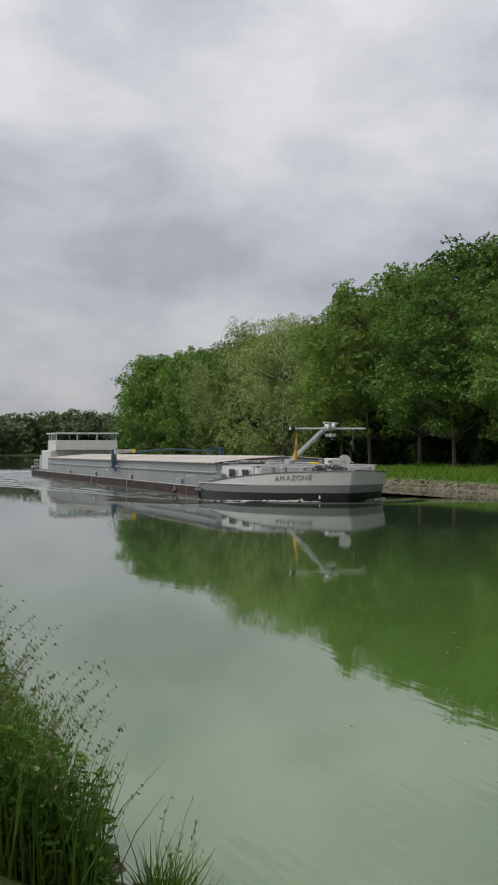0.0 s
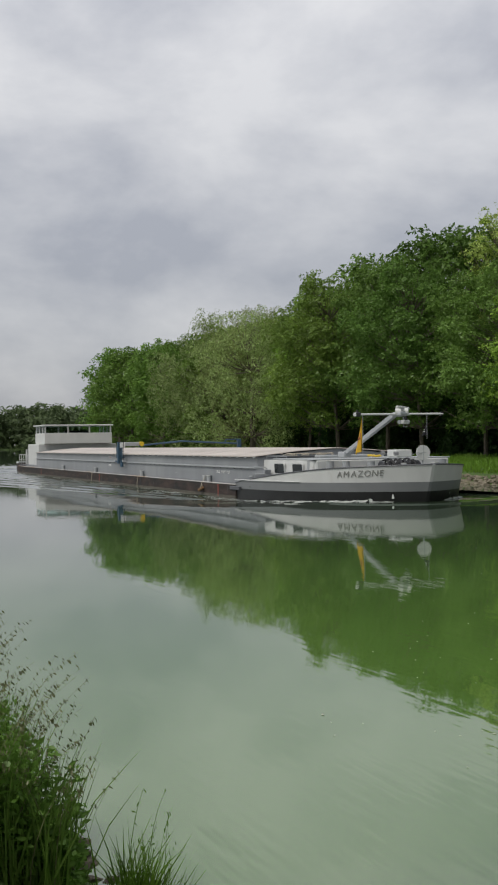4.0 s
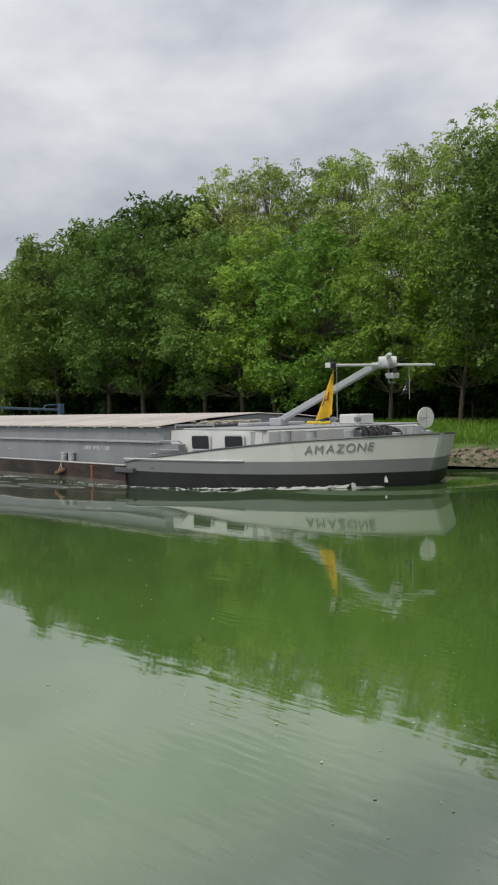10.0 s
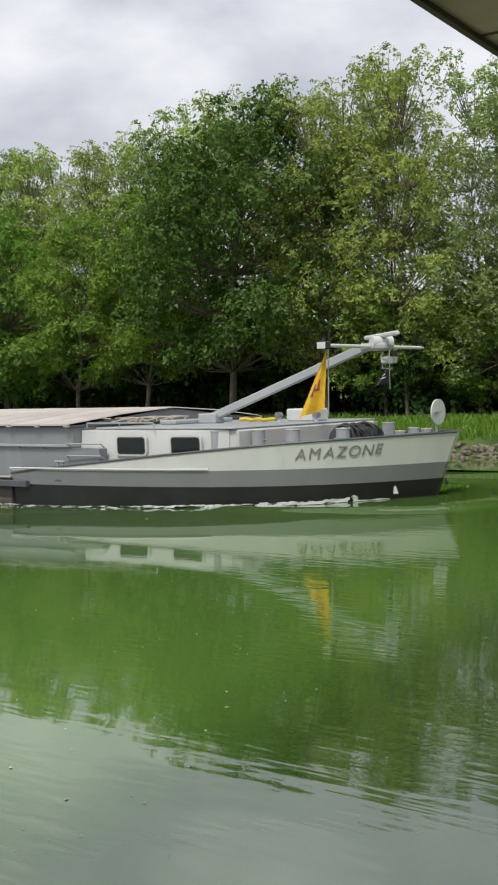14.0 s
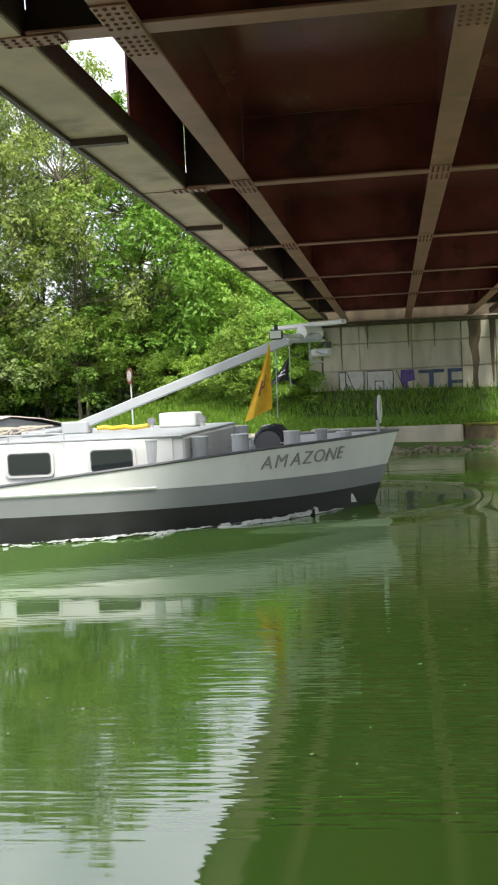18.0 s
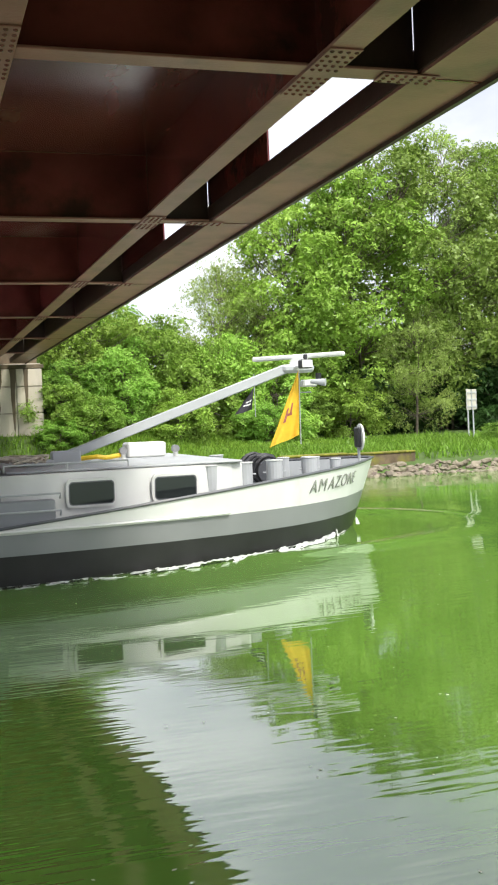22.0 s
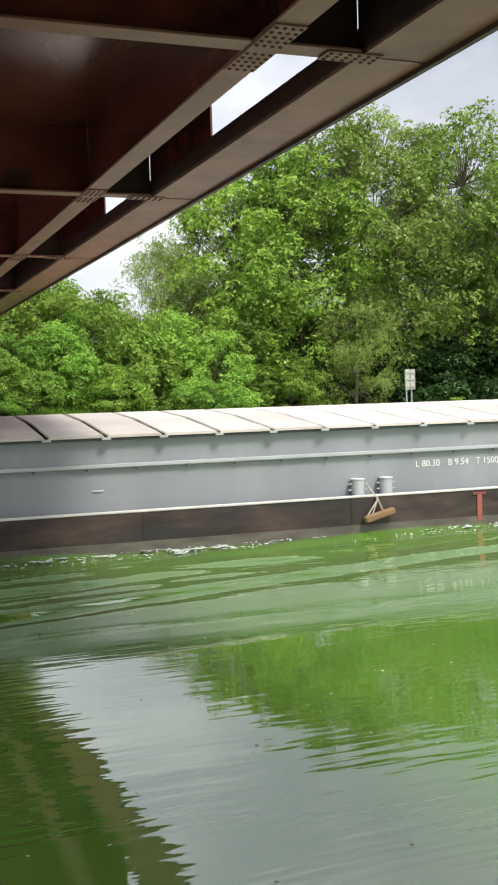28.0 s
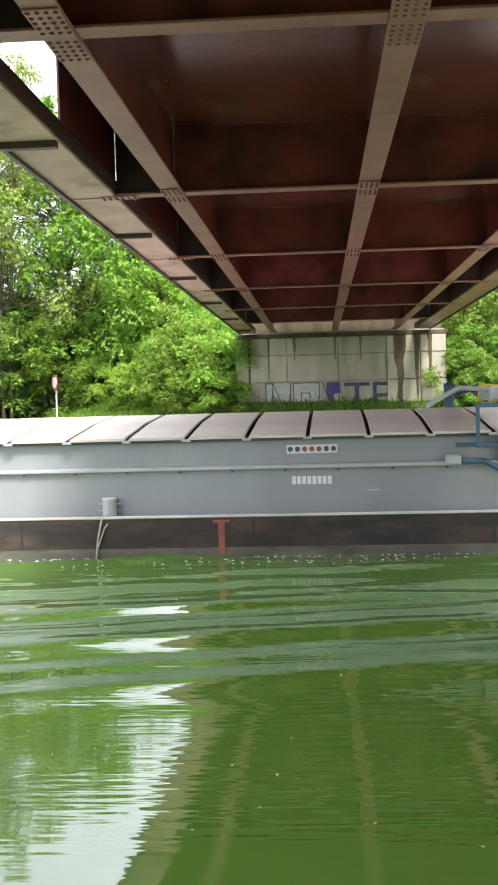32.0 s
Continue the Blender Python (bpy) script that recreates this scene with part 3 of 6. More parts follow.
tagged(na, "concrete abutment wall behind the viewpoint", "wall", kind="structure")
quay = thing("quay_wall", "low concrete quay wall below the bridge", "quay wall")
for i in range(11):
    x0 = -12.0 + i * 3.0
    part("quay_block", box(x0, x0 + 2.96, far_edge(x0) + 0.55, far_edge(x0) + 1.35, -0.4, 1.12 - 0.03 * (i % 3), 0.05), M_CONC if -9.5 < x0 < 2 else M_MOSS, quay)
    if x0 > 2:
        part("moss_cap", box(x0 + 0.02, x0 + 2.94, far_edge(x0) + 0.50, far_edge(x0) + 1.2, 1.09 - 0.03 * (i % 3), 1.18 - 0.03 * (i % 3), 0.03), M_CAP, quay, "yellow-green moss")

# graffiti letters on the abutment face
GY0 = 49.985


def flat(name, pts, material, y=GY0, parent=None, label=""):
    """A thin painted shape on the abutment's face, from x, z outline points."""
    bm = bmesh.new()
    vs = [bm.verts.new((x, y, z)) for x, z in pts]
    f = bm.faces.new(vs)
    q = bmesh.ops.extrude_face_region(bm, geom=[f])
    bmesh.ops.translate(bm, vec=(0, 0.02, 0), verts=[v for v in q["geom"] if isinstance(v, bmesh.types.BMVert)])
    bmesh.ops.recalc_face_normals(bm, faces=bm.faces)
    return part(name, bm, material, parent, label)


def bars(name, segs, w, material, y):
    bm = bmesh.new()
    for (x0, z0), (x1, z1) in segs:
        add_rod(bm, (x0, y, z0), (x1, y, z1), w, seg=5)
    return part(name, bm, material, abut)


# ---- the motor barge ----
ship = thing("cargo_barge", "long grey and white inland barge with beige hatch covers", "barge")
TOP = [(0, 0.08, 1.78), (-0.10, 0.25, 1.78), (-0.35, 0.70, 1.77), (-0.75, 1.33, 1.75), (-1.35, 2.14, 1.72), (-2.1, 2.86, 1.68), (-2.9, 3.42, 1.63), (-3.8, 3.86, 1.56), (-4.8, 4.21, 1.47), (-6.0, 4.48, 1.36), (-7.5, 4.66, 1.21), (-9.0, 4.73, 1.06), (-10.4, 4.76, 0.92), (-11.4, 4.77, 0.80)]


def hull_pt(i, z, side, grow=0.0):
    x, y, zt = TOP[i]
    k = (zt - z) / (zt + 0.8)
    rake = 0.95 * math.exp(x / 3.0)
    return (x - rake * k + grow * math.exp(x / 1.5), side * (y * (1 - 0.13 * k * math.exp(x / 6.0)) + grow), z)


def strip(z_low, z_high, side, grow=0.0, sub=4, i0=0, i1=None):
    i1 = len(TOP) if i1 is None else i1
    lines = []
    for s in range(sub + 1):
        f = s / sub
        ln = []
        for i in range(i0, i1):
            a, b = z_low(i), z_high(i)
            ln.append(hull_pt(i, a + (b - a) * f, side, grow))
        lines.append(ln)
    return lines


def hull_band(name, z_low, z_high, material, grow=0.0, i0=0, i1=None, sub=4):
    v1, f1 = loft(strip(z_low, z_high, -1, grow, sub, i0, i1))
    v2, f2 = loft(strip(z_low, z_high, 1, grow, sub, i0, i1))
    n = len(v1)
    verts = v1 + v2
    faces = [tuple(reversed(q)) for q in f1] + [tuple(a + n for a in q) for q in f2]
    if i0 == 0:  # close the stem
        m = len(TOP) if i1 is None else i1
        m -= i0
        for s in range(sub):
            c = len(verts)
            verts += [verts[s * m], verts[(s + 1) * m], verts[n + (s + 1) * m], verts[n + s * m]]
            faces.append((c, c + 1, c + 2, c + 3))
    return from_data(name, verts, faces, material, ship, smooth=True)


zl_black = lambda i: -0.75
zl_grey = lambda i: 0.60 - 0.10 * min(1, -TOP[i][0] / 10)
zl_white = lambda i: min(1.02 - 0.12 * min(1, -TOP[i][0] / 10), TOP[i][2] - 0.02)
zl_top = lambda i: TOP[i][2]
hull_band("bow_bottom", zl_black, zl_grey, M_BLACK)
hull_band("bow_band", zl_grey, zl_white, M_BAND)
hull_band("bulwark", zl_white, zl_top, M_WHITE)
# inside of the bulwark and foredeck
inner = []
for f in range(3):
    ring = []
    for i, (x, y, zt) in enumerate(TOP):
        p = hull_pt(i, zt - 0.02 - (zt - 0.95) * f / 2, -1)
        ring.append((p[0] - 0.06, min(p[1] + 0.08, -0.02), p[2]))
    inner.append(ring)
v1, f1 = loft(inner)
v2 = [(x, -y, z) for x, y, z in v1]
from_data("bulwark_inside", v1 + v2, f1 + [tuple(reversed([a + len(v1) for a in q])) for q in f1], M_LTGREY, ship, smooth=True)
dl = [[], []]
for i in range(len(TOP)):
    p = hull_pt(i, 0.96 - 0.01 * i, 1)
    for k, sd in enumerate((-1, 1)):
        dl[k].append((p[0] - 0.07, sd * max(p[1] - 0.06, 0.02), p[2]))
v1, f1 = loft(dl)
from_data("foredeck", v1, f1, M_DKGREY, ship)
for side in (-1, 1):
    part("gunwale_rail", add_path(bmesh.new(), [(x, side * y, zt + 0.005) for x, y, zt in TOP], 0.035, 6), M_DKGREY, ship)
for side in (-1, 1):
    pts = [hull_pt(i, 1.0 - 0.012 * (i - 8), side, 0.03) for i in range(8, 14)]
    part("rubbing_strake", add_path(bmesh.new(), pts, 0.03, 6), M_WHITE, ship)
    part("fender_block", box(-12.0, -10.7, side * 4.79 - 0.10, side * 4.78 + 0.10, 0.42, 0.60, 0.02), M_DKGREY, ship)

# midship hull, deck, stern
HB = 4.77
for side in (-1, 1):
    part("side_plating", box(-74.0, -11.35, side * HB - 0.03, side * HB + 0.03, 0.10, 0.66), M_RUST, ship, "scuffed dark hull plating with rust")
for side in (-1, 1):
    part("bilge_plating", box(-74.0, -11.35, side * HB - 0.045, side * HB + 0.045, -0.8, 0.10), M_WEED, ship)
for side in (-1, 1):
    part("deck_edge", box(-74.0, -11.42, side * HB - 0.05, side * HB + 0.05, 0.663, 0.71, 0.01), M_ORANGE, ship, "white and orange worn deck edge")
part("side_deck", box(-79.0, -9.5, -4.72, 4.72, 0.60, 0.655), M_DKGREY, ship)
for k in range(14):
    x = -12.5 - 4.4 * k
    part("plate_seam", box(x - 0.02, x + 0.02, -HB - 0.034, -HB - 0.02, 0.12, 0.66), M_BLACK, ship)
ST = [(-74.0, 4.77), (-76.0, 4.65), (-77.6, 4.35), (-78.8, 3.85), (-79.6, 3.1), (-80.1, 2.0), (-80.3, 0.8), (-80.3, 0)]
for nm, z0, z1, mat in (("stern_bottom", -0.8, 0.1, M_BLACK), ("stern_plating", 0.1, 0.95, M_RUST), ("stern_rail", 0.95, 1.12, M_WHITE)):
    lines = []
    for z in (z0, z1):
        k = (1.1 - z) * 0.5
        lines.append([(x + k * 0.6, -y, z) for x, y in ST] + [(x + k * 0.6, y, z) for x, y in reversed(ST[:-1])])
    v1, f1 = loft(lines)
    from_data(nm, v1, f1, mat, ship, smooth=True)
part("stern_deck", box(-79.2, -73.9, -3.9, 3.9, 0.70, 0.78), M_DKGREY, ship)

# hold coaming
CX0, CX1, CY = -66.0, -9.32, 4.42
coam = part("coaming", box(CX0, CX1, -CY, CY, 0.66, 1.52), M_GREY, ship, "grey painted hold coaming")
part("coaming_ledge", box(CX0, CX1 + 0.02, -CY - 0.10, CY + 0.10, 1.524, 1.60, 0.012), M_LTGREY, coam, "pale edge strip")
part("upper_coaming", box(CX0, CX1, -CY + 0.02, CY - 0.02, 1.604, 2.05), M_GREY, coam)
part("coaming_rim", box(CX0, CX1 + 0.04, -CY - 0.06, CY + 0.06, 2.054, 2.11, 0.01), M_DKGREY, coam)
for k in range(56):
    x = -10.3 - 1.0 * k
    if x > CX0:
        for sd in (-1, 1):
            part("clamp", box(x - 0.025, x + 0.025, sd * (CY + 0.085) - 0.025, sd * (CY + 0.085) + 0.025, 1.475, 1.522, 0.008), M_DKGREY, coam)
# hatch covers: overlapping gabled panels
PW, EDGE, RIDGE = 1.14, 2.13, 2.50


def cover_mesh():
    b = bmesh.new()
    prof = [(-4.56, EDGE - 0.05), (-4.56, EDGE), (-2.2, EDGE + 0.24), (0, RIDGE), (2.2, EDGE + 0.24), (4.56, EDGE), (4.56, EDGE - 0.05)]
    rings = []
    for x, dz in ((-PW / 2 + 0.02, 0.0), (-PW / 2 + 0.04, 0.03), (PW / 2 - 0.075, 0.03), (PW / 2 - 0.055, 0.0)):
        rings.append([b.verts.new((x, y, z + dz)) for y, z in prof])
    for r0, r1 in zip(rings[:-1], rings[1:]):
        for j in range(len(prof) - 1):
            b.faces.new((r0[j], r0[j + 1], r1[j + 1], r1[j]))
    bmesh.ops.recalc_face_normals(b, faces=b.faces)
    return finish(b, "hatch_cover")


cover = cover_mesh()
cover.materials.append(M_HATCH)
lines = [[(CX0, y, z - 0.04) for y, z in ((-4.5, EDGE), (-2.2, EDGE + 0.24), (0, RIDGE), (2.2, EDGE + 0.24), (4.5, EDGE))], [(CX1 - 0.1, y, z - 0.04) for y, z in ((-4.5, EDGE), (-2.2, EDGE + 0.24), (0, RIDGE), (2.2, EDGE + 0.24), (4.5, EDGE))]]
v1, f1 = loft(lines)
under = from_data("cover_underside", v1, f1, M_DARK, ship)
nseg = int((CX1 - CX0 - 0.5) / PW)
for k in range(nseg):
    ob = new("hatch_cover", cover)
    ob.parent = ship
    ob.location = (CX1 - 0.03 - PW * (k + 0.5), 0, 0)
toe = finish(box(-0.10, 0.06, -0.04, 0.04, EDGE - 0.06, EDGE - 0.01), "cover_toe")
toe.materials.append(M_LTGREY)
for k in range(nseg):
    for sd in (-1, 1):
        ob = new("cover_toe", toe)
        ob.parent = ship
        ob.location = (CX1 - 0.03 - PW * k, sd * 4.57, 0)
# fore end of the hatch: gable and sloping apron
v1 = [(CX1 - 0.14, -4.5, EDGE - 0.06), (CX1 - 0.14, 0, RIDGE - 0.02), (CX1 - 0.14, 4.5, EDGE - 0.06)]
from_data("cover_gable", [(x, y, z) for x, y, z in v1] + [(x - 0.05, y, z) for x, y, z in v1], [(0, 2, 1), (3, 4, 5), (0, 1, 4, 3), (1, 2, 5, 4), (2, 0, 3, 5)], M_GREY, ship)

# fore cabin
def rounded(hw, z0, z1, hy, r):
    """A plate with rounded corners in the x-z plane, hy thick to both sides."""
    bm = bmesh.new()
    pts = []
    for cx, cz, a0 in ((hw - r, z1 - r, 0), (-hw + r, z1 - r, 90), (-hw + r, z0 + r, 180), (hw - r, z0 + r, 270)):
        for k in range(6):
            a = radians(a0 + 18 * k)
            pts.append((cx + r * math.cos(a), cz + r * math.sin(a)))
    f = bm.faces.new([bm.verts.new((x, -hy, z)) for x, z in pts])
    q = bmesh.ops.extrude_face_region(bm, geom=[f])
    bmesh.ops.translate(bm, vec=(0, 2 * hy, 0), verts=[v for v in q["geom"] if isinstance(v, bmesh.types.BMVert)])
    bmesh.ops.recalc_face_normals(bm, faces=bm.faces)
    return bm


cab = part("fore_cabin", box(-9.1, -4.35, -3.55, 3.55, 0.9, 1.98, 0.05), M_WHITE, ship, "white cabin with dark windows")
# its near and far sides flare out to the side deck
for sd in (-1, 1):
    nm = "cabin_side"
    v = [(-9.3, sd * 4.15, 0.85), (-4.6, sd * 3.62, 1.2), (-4.6, sd * 3.58, 1.97), (-9.3, sd * 4.05, 1.97), (-9.3, sd * 3.5, 0.85), (-4.6, sd * 3.5, 1.2), (-4.6, sd * 3.5, 1.97), (-9.3, sd * 3.5, 1.97)]
    fs = [(0, 1, 2, 3), (4, 7, 6, 5), (0, 3, 7, 4), (1, 5, 6, 2), (3, 2, 6, 7), (0, 4, 5, 1)]
    from_data(nm, v, fs, M_WHITE, cab)
    for x0, x1 in ((-8.0, -7.12), (-6.28, -5.42)):
        mid = (x0 + x1) / 2
        yy = sd * (4.08 + (mid + 9.3) / 4.7 * (3.595 - 4.08))
        hw = (x1 - x0) / 2
        w = part("window_frame", rounded(hw + 0.065, 1.285, 1.845, 0.035, 0.12), M_WHITE, cab)
        w.matrix_basis = pose(mid, yy, 0, -sd * 3.0, 0, -sd * 5.9)
        part("gasket", rounded(hw + 0.012, 1.335, 1.795, 0.039, 0.08), M_DKGREY, w)
        part("pane", rounded(hw - 0.01, 1.357, 1.773, 0.043, 0.07), M_GLASS, w)
part("cabin_roof_edge", box(-9.15, -4.38, -3.66, 3.66, 1.985, 2.03, 0.015), M_LTGREY, cab)
for zz in (1.30, 1.62):
    part("handrail", add_path(bmesh.new(), [(-9.4, -4.40, zz - 0.10), (-9.4, -4.56, zz), (-8.2, -4.50, zz), (-8.2, -4.34, zz - 0.10)], 0.022, 6), M_LTGREY, ship)
cleat = part("mooring_cleat", box(-9.75, -9.35, -4.72, -4.60, 1.12, 1.17, 0.015), M_LTGREY, ship)
for x in (-9.65, -9.45):
    part("cleat_leg", rod((x, -4.66, 0.98), (x, -4.66, 1.12), 0.03), M_LTGREY, cleat)
part("step_box", box(-9.45, -8.3, -4.45, -4.12, 0.70, 1.50, 0.02), M_GREY, ship)

# radar mast, hinged at the cabin roof, leaning forward
bm = bmesh.new()
d0, d1 = Vector((-7.55, -0.4, 2.22)), Vector((-2.35, -0.55, 4.02))
ax = (d1 - d0).normalized()
mm = Matrix.Translation((d0 + d1) / 2) @ ax.to_track_quat("X", "Z").to_matrix().to_4x4()
add_box(bm, -(d1 - d0).length / 2, (d1 - d0).length / 2, -0.09, 0.09, -0.11, 0.11, 0.02, turn=mm)
mast = part("mast", bm, M_LTGREY, ship, "pale grey folding radar mast")
part("mast_foot", box(-7.95, -7.3, -0.62, -0.18, 2.03, 2.32, 0.03), M_LTGREY, mast)
part("mast_head", box(-2.45, -1.65, -0.7, -0.3, 3.92, 4.12, 0.06), M_LTGREY, mast)
part("gear_housing", rod((-2.1, -0.65, 4.13), (-1.75, -0.2, 4.13), 0.17, seg=18), M_WHITE, mast)
part("cross_tree", rod((-2.45, -2.45, 4.03), (-1.75, 1.6, 4.03), 0.045), M_WHITE, mast)
part("radar_pedestal", rod((-1.96, -0.37, 4.1), (-1.96, -0.37, 4.27), 0.10), M_WHITE, mast)
bm = bmesh.new()
add_box(bm, -1.2, 1.2, -0.075, 0.075, -0.05, 0.06, 0.03, turn=Matrix.Translation((-1.96, -0.37, 4.31)) @ pose(0, 0, 0, 0, 0, -42))
part("radar_scanner", bm, M_WHITE, mast, "white radar bar")
bm = bmesh.new()
add_path(bm, [(-1.95, -0.35, 3.9), (-1.95, -0.35, 3.45), (-1.65, -0.35, 3.45)], 0.025)
part("lamp_bracket", bm, M_LTGREY, mast)
lamp = part("floodlight", box(-1.9, -1.55, -0.55, -0.25, 3.58, 3.75, 0.03), M_WHITE, mast)
part("floodlight", box(-2.62, -2.34, -2.52, -2.28, 3.93, 4.13, 0.03), M_DARK, mast)
part("signal_lamp", rod((-1.5, -0.5, 3.75), (-1.5, -0.5, 3.9), 0.07), M_DARK, mast)
part("lamp_glass", box(-2.6, -2.36, -2.535, -2.522, 3.95, 4.11, 0.004), M_WHITE, mast)
part("signal_lamp", rod((-1.78, 1.55, 3.95), (-1.78, 1.55, 4.12), 0.06), M_DARK, mast)
part("signal_lamp", rod((-2.48, -2.4, 4.13), (-2.48, -2.4, 4.24), 0.045), M_DARK, mast)
part("horn", rod((-1.75, -0.65, 3.7), (-1.45, -0.85, 3.66), 0.05, 0.09, seg=12), M_LTGREY, mast)
# flag halyard and yellow pennant
part("halyard", rod((-2.56, -2.1, 2.25), (-2.54, -2.1, 4.0), 0.012, seg=5), M_LTGREY, ship)


def flag(name, corners, material, folds, depth, label, sweep=0.0, prints=(), ink=None):
    """A hanging cloth between a top point and a gathered lower edge, with folds and strips of print on both faces."""
    (tx, tz), (lx, lz), (rx, rz), yy = corners

    def at(u, v):
        return (tx + (lx + (rx - lx) * u - tx) * v, yy + depth * v * math.sin(u * folds + v * 2.0) + sweep * v * (1 - u), tz + (lz + (rz - lz) * u - tz) * v)

    def grid(u0, u1, v0, v1, nu, nv, off=0.0):
        pts = [at(u0 + (u1 - u0) * i / nu, v0 + (v1 - v0) * j / nv) for j in range(nv + 1) for i in range(nu + 1)]
        faces = [(a, a + 1, a + nu + 2, a + nu + 1) for j in range(nv) for a in range(j * (nu + 1), j * (nu + 1) + nu)]
        return [(x, y + off, z) for x, y, z in pts], faces

    ob = from_data(name, *grid(0, 1, 0, 1, 14, 16), material, ship, label, smooth=True)
    for u0, u1, v0, v1 in prints:
        v_near, f_near = grid(u0, u1, v0, v1, 6, 3, -0.012)
        v_far, f_far = grid(u0, u1, v0, v1, 6, 3, 0.012)
        from_data("print", v_near + v_far, f_near + [tuple(a + len(v_near) for a in q) for q in f_far], ink, ob)
    return ob


pennant = flag("pennant", ((-2.56, 3.90), (-3.20, 2.20), (-2.58, 2.46), -2.12), M_YELLOW, 9.0, 0.08, "drooping yellow pennant", -0.42, ((0.30, 0.42, 0.52, 0.72), (0.42, 0.62, 0.60, 0.64), (0.52, 0.60, 0.46, 0.60)), M_REDMARK)
flag("small_flag", ((-2.62, 3.66), (-3.12, 2.98), (-2.66, 3.10), 1.27), M_BLACKCLOTH, 6.0, 0.10, "small black flag", 0.0, ((0.22, 0.78, 0.68, 0.75), (0.30, 0.48, 0.56, 0.63), (0.55, 0.72, 0.52, 0.60)), M_WHITE)
part("halyard", rod((-2.6, 1.27, 2.9), (-2.6, 1.27, 4.0), 0.010, seg=5), M_LTGREY, ship)
# bow fittings
disc = part("mirror_disc", rod((-0.42, -0.30, 2.3), (-0.38, -0.304, 2.3), 0.33, seg=28), M_WHITE, ship, "round white board on the bow")
part("disc_back", box(-0.51, -0.435, -0.46, -0.14, 2.05, 2.55, 0.03), M_DARK, disc)
for a, b in (((-0.375, -0.63, 2.3), (-0.375, 0.03, 2.3)), ((-0.375, -0.30, 1.98), (-0.375, -0.30, 2.62))):
    part("cross_line", rod(a, b, 0.012, seg=5), M_LTGREY, disc)
part("disc_post", rod((-0.45, -0.30, 1.7), (-0.45, -0.30, 2.05), 0.035), M_LTGREY, disc)


def bollard(x, y, z0, r, h, pins=True):
    b = part("bollard", rod((x, y, z0), (x, y, z0 + h), r, seg=16), M_LTGREY, ship)
    part("bollard_cap", rod((x, y, z0 + h), (x, y, z0 + h + 0.02), r + 0.015, seg=16), M_WHITE, b)
    if pins:
        for zz in (0.4, 0.75):
            part("pin", rod((x - r - 0.08, y, z0 + h * zz), (x + r + 0.08, y, z0 + h * zz), 0.015, seg=6), M_LTGREY, b)
    return b


for x, y in ((-3.35, -2.55), (-4.15, -2.95), (-5.05, -3.5), (-3.35, 2.55), (-4.15, 2.95), (-2.3, -1.85)):
    bollard(x, y, 0.95, 0.18, 0.98, True)
for x, y, r in ((-1.25, -0.75, 0.13), (-1.25, 0.75, 0.13), (-1.9, 1.3, 0.15)):
    bollard(x, y, 0.95, r, 0.87, False)
for x in (-15.98, -16.63, -41.65, -29.05, -53.25):
    bollard(x, -4.56, 0.66, 0.135, 0.36)
winch = part("anchor_winch", rod((-2.95, -0.9, 1.62), (-2.95, 0.9, 1.62), 0.20, seg=18), M_DARK, ship, "dark anchor winch with chain drums")
for y in (-0.95, -0.45, 0.0, 0.45, 0.95):
    part("drum_flange", rod((-2.95, y - 0.03, 1.62), (-2.95, y + 0.03, 1.62), 0.30, seg=20), M_DKGREY, winch)
for k in range(9):
    bm = bmesh.new()
    yk, rk = -0.75 + 0.19 * k, 0.31 + 0.05 * math.sin(k * 2.3)
    ring = [(-2.95 + rk * math.cos(a * 0.5236), yk + 0.05 * math.sin(a + k), 1.66 + rk * math.sin(a * 0.5236)) for a in range(13)]
    add_path(bm, ring, 0.045, 6)
    part("cable_turn", bm, M_DARK, winch)
part("gearbox", box(-3.45, -3.1, -0.35, 0.35, 1.0, 1.75, 0.04), M_GREY, winch)
part("winch_bed", box(-3.5, -2.5, -1.0, 1.0, 0.94, 1.35, 0.03), M_GREY, winch)
part("deck_locker", box(-5.95, -5.0, 1.05, 1.9, 2.034, 2.40, 0.04), M_WHITE, ship, "white roof locker")
part("skylight", box(-8.6, -8.0, -1.6, 1.2, 2.034, 2.16, 0.03), M_LTGREY, ship)
for x, y in ((-6.1, 0.9), (-4.8, 0.9)):
    v = part("vent_cowl", rod((x, y, 2.03), (x, y, 2.2), 0.06), M_WHITE, ship)
    part("cowl_head", rod((x, y - 0.1, 2.22), (x, y + 0.1, 2.22), 0.09, seg=12), M_STEELMETAL, v)
bm = bmesh.new()
pts = [(-7.5 + 0.19 * k, 0.85 + 0.1 * math.sin(k), 2.10 + 0.02 * math.sin(k * 2.1)) for k in range(8)]
add_path(bm, pts, 0.055, 8)
part("rolled_hose", bm, M_YPAINT, ship, "yellow rolled hose")
bm = bmesh.new()
for k in range(26):
    a0 = k * 0.72
    c = Vector((-8.6 - 0.35 * math.sin(k * 0.37), -1.9 + 1.1 * math.cos(k * 0.9), 2.16))
    add_path(bm, [c + Vector((0.5 * math.cos(a0 + s) - 0.2, 0.25 * math.sin(a0 + s), 0.10 * abs(math.sin(s)))) for s in (0, 0.5, 1.0, 1.5, 2.0)], 0.022, 5)
part("rope_coil", bm, M_ROPE, ship, "loose pale mooring rope")
bm = bmesh.new()
for x in (-9.2, -8.0, -6.8):
    add_rod(bm, (x, -3.95, 2.03), (x, -3.95, 2.16), 0.018, seg=6)
add_rod(bm, (-9.2, -3.95, 2.16), (-6.8, -3.95, 2.16), 0.018, seg=6)
part("roof_rail", bm, M_LTGREY, ship)
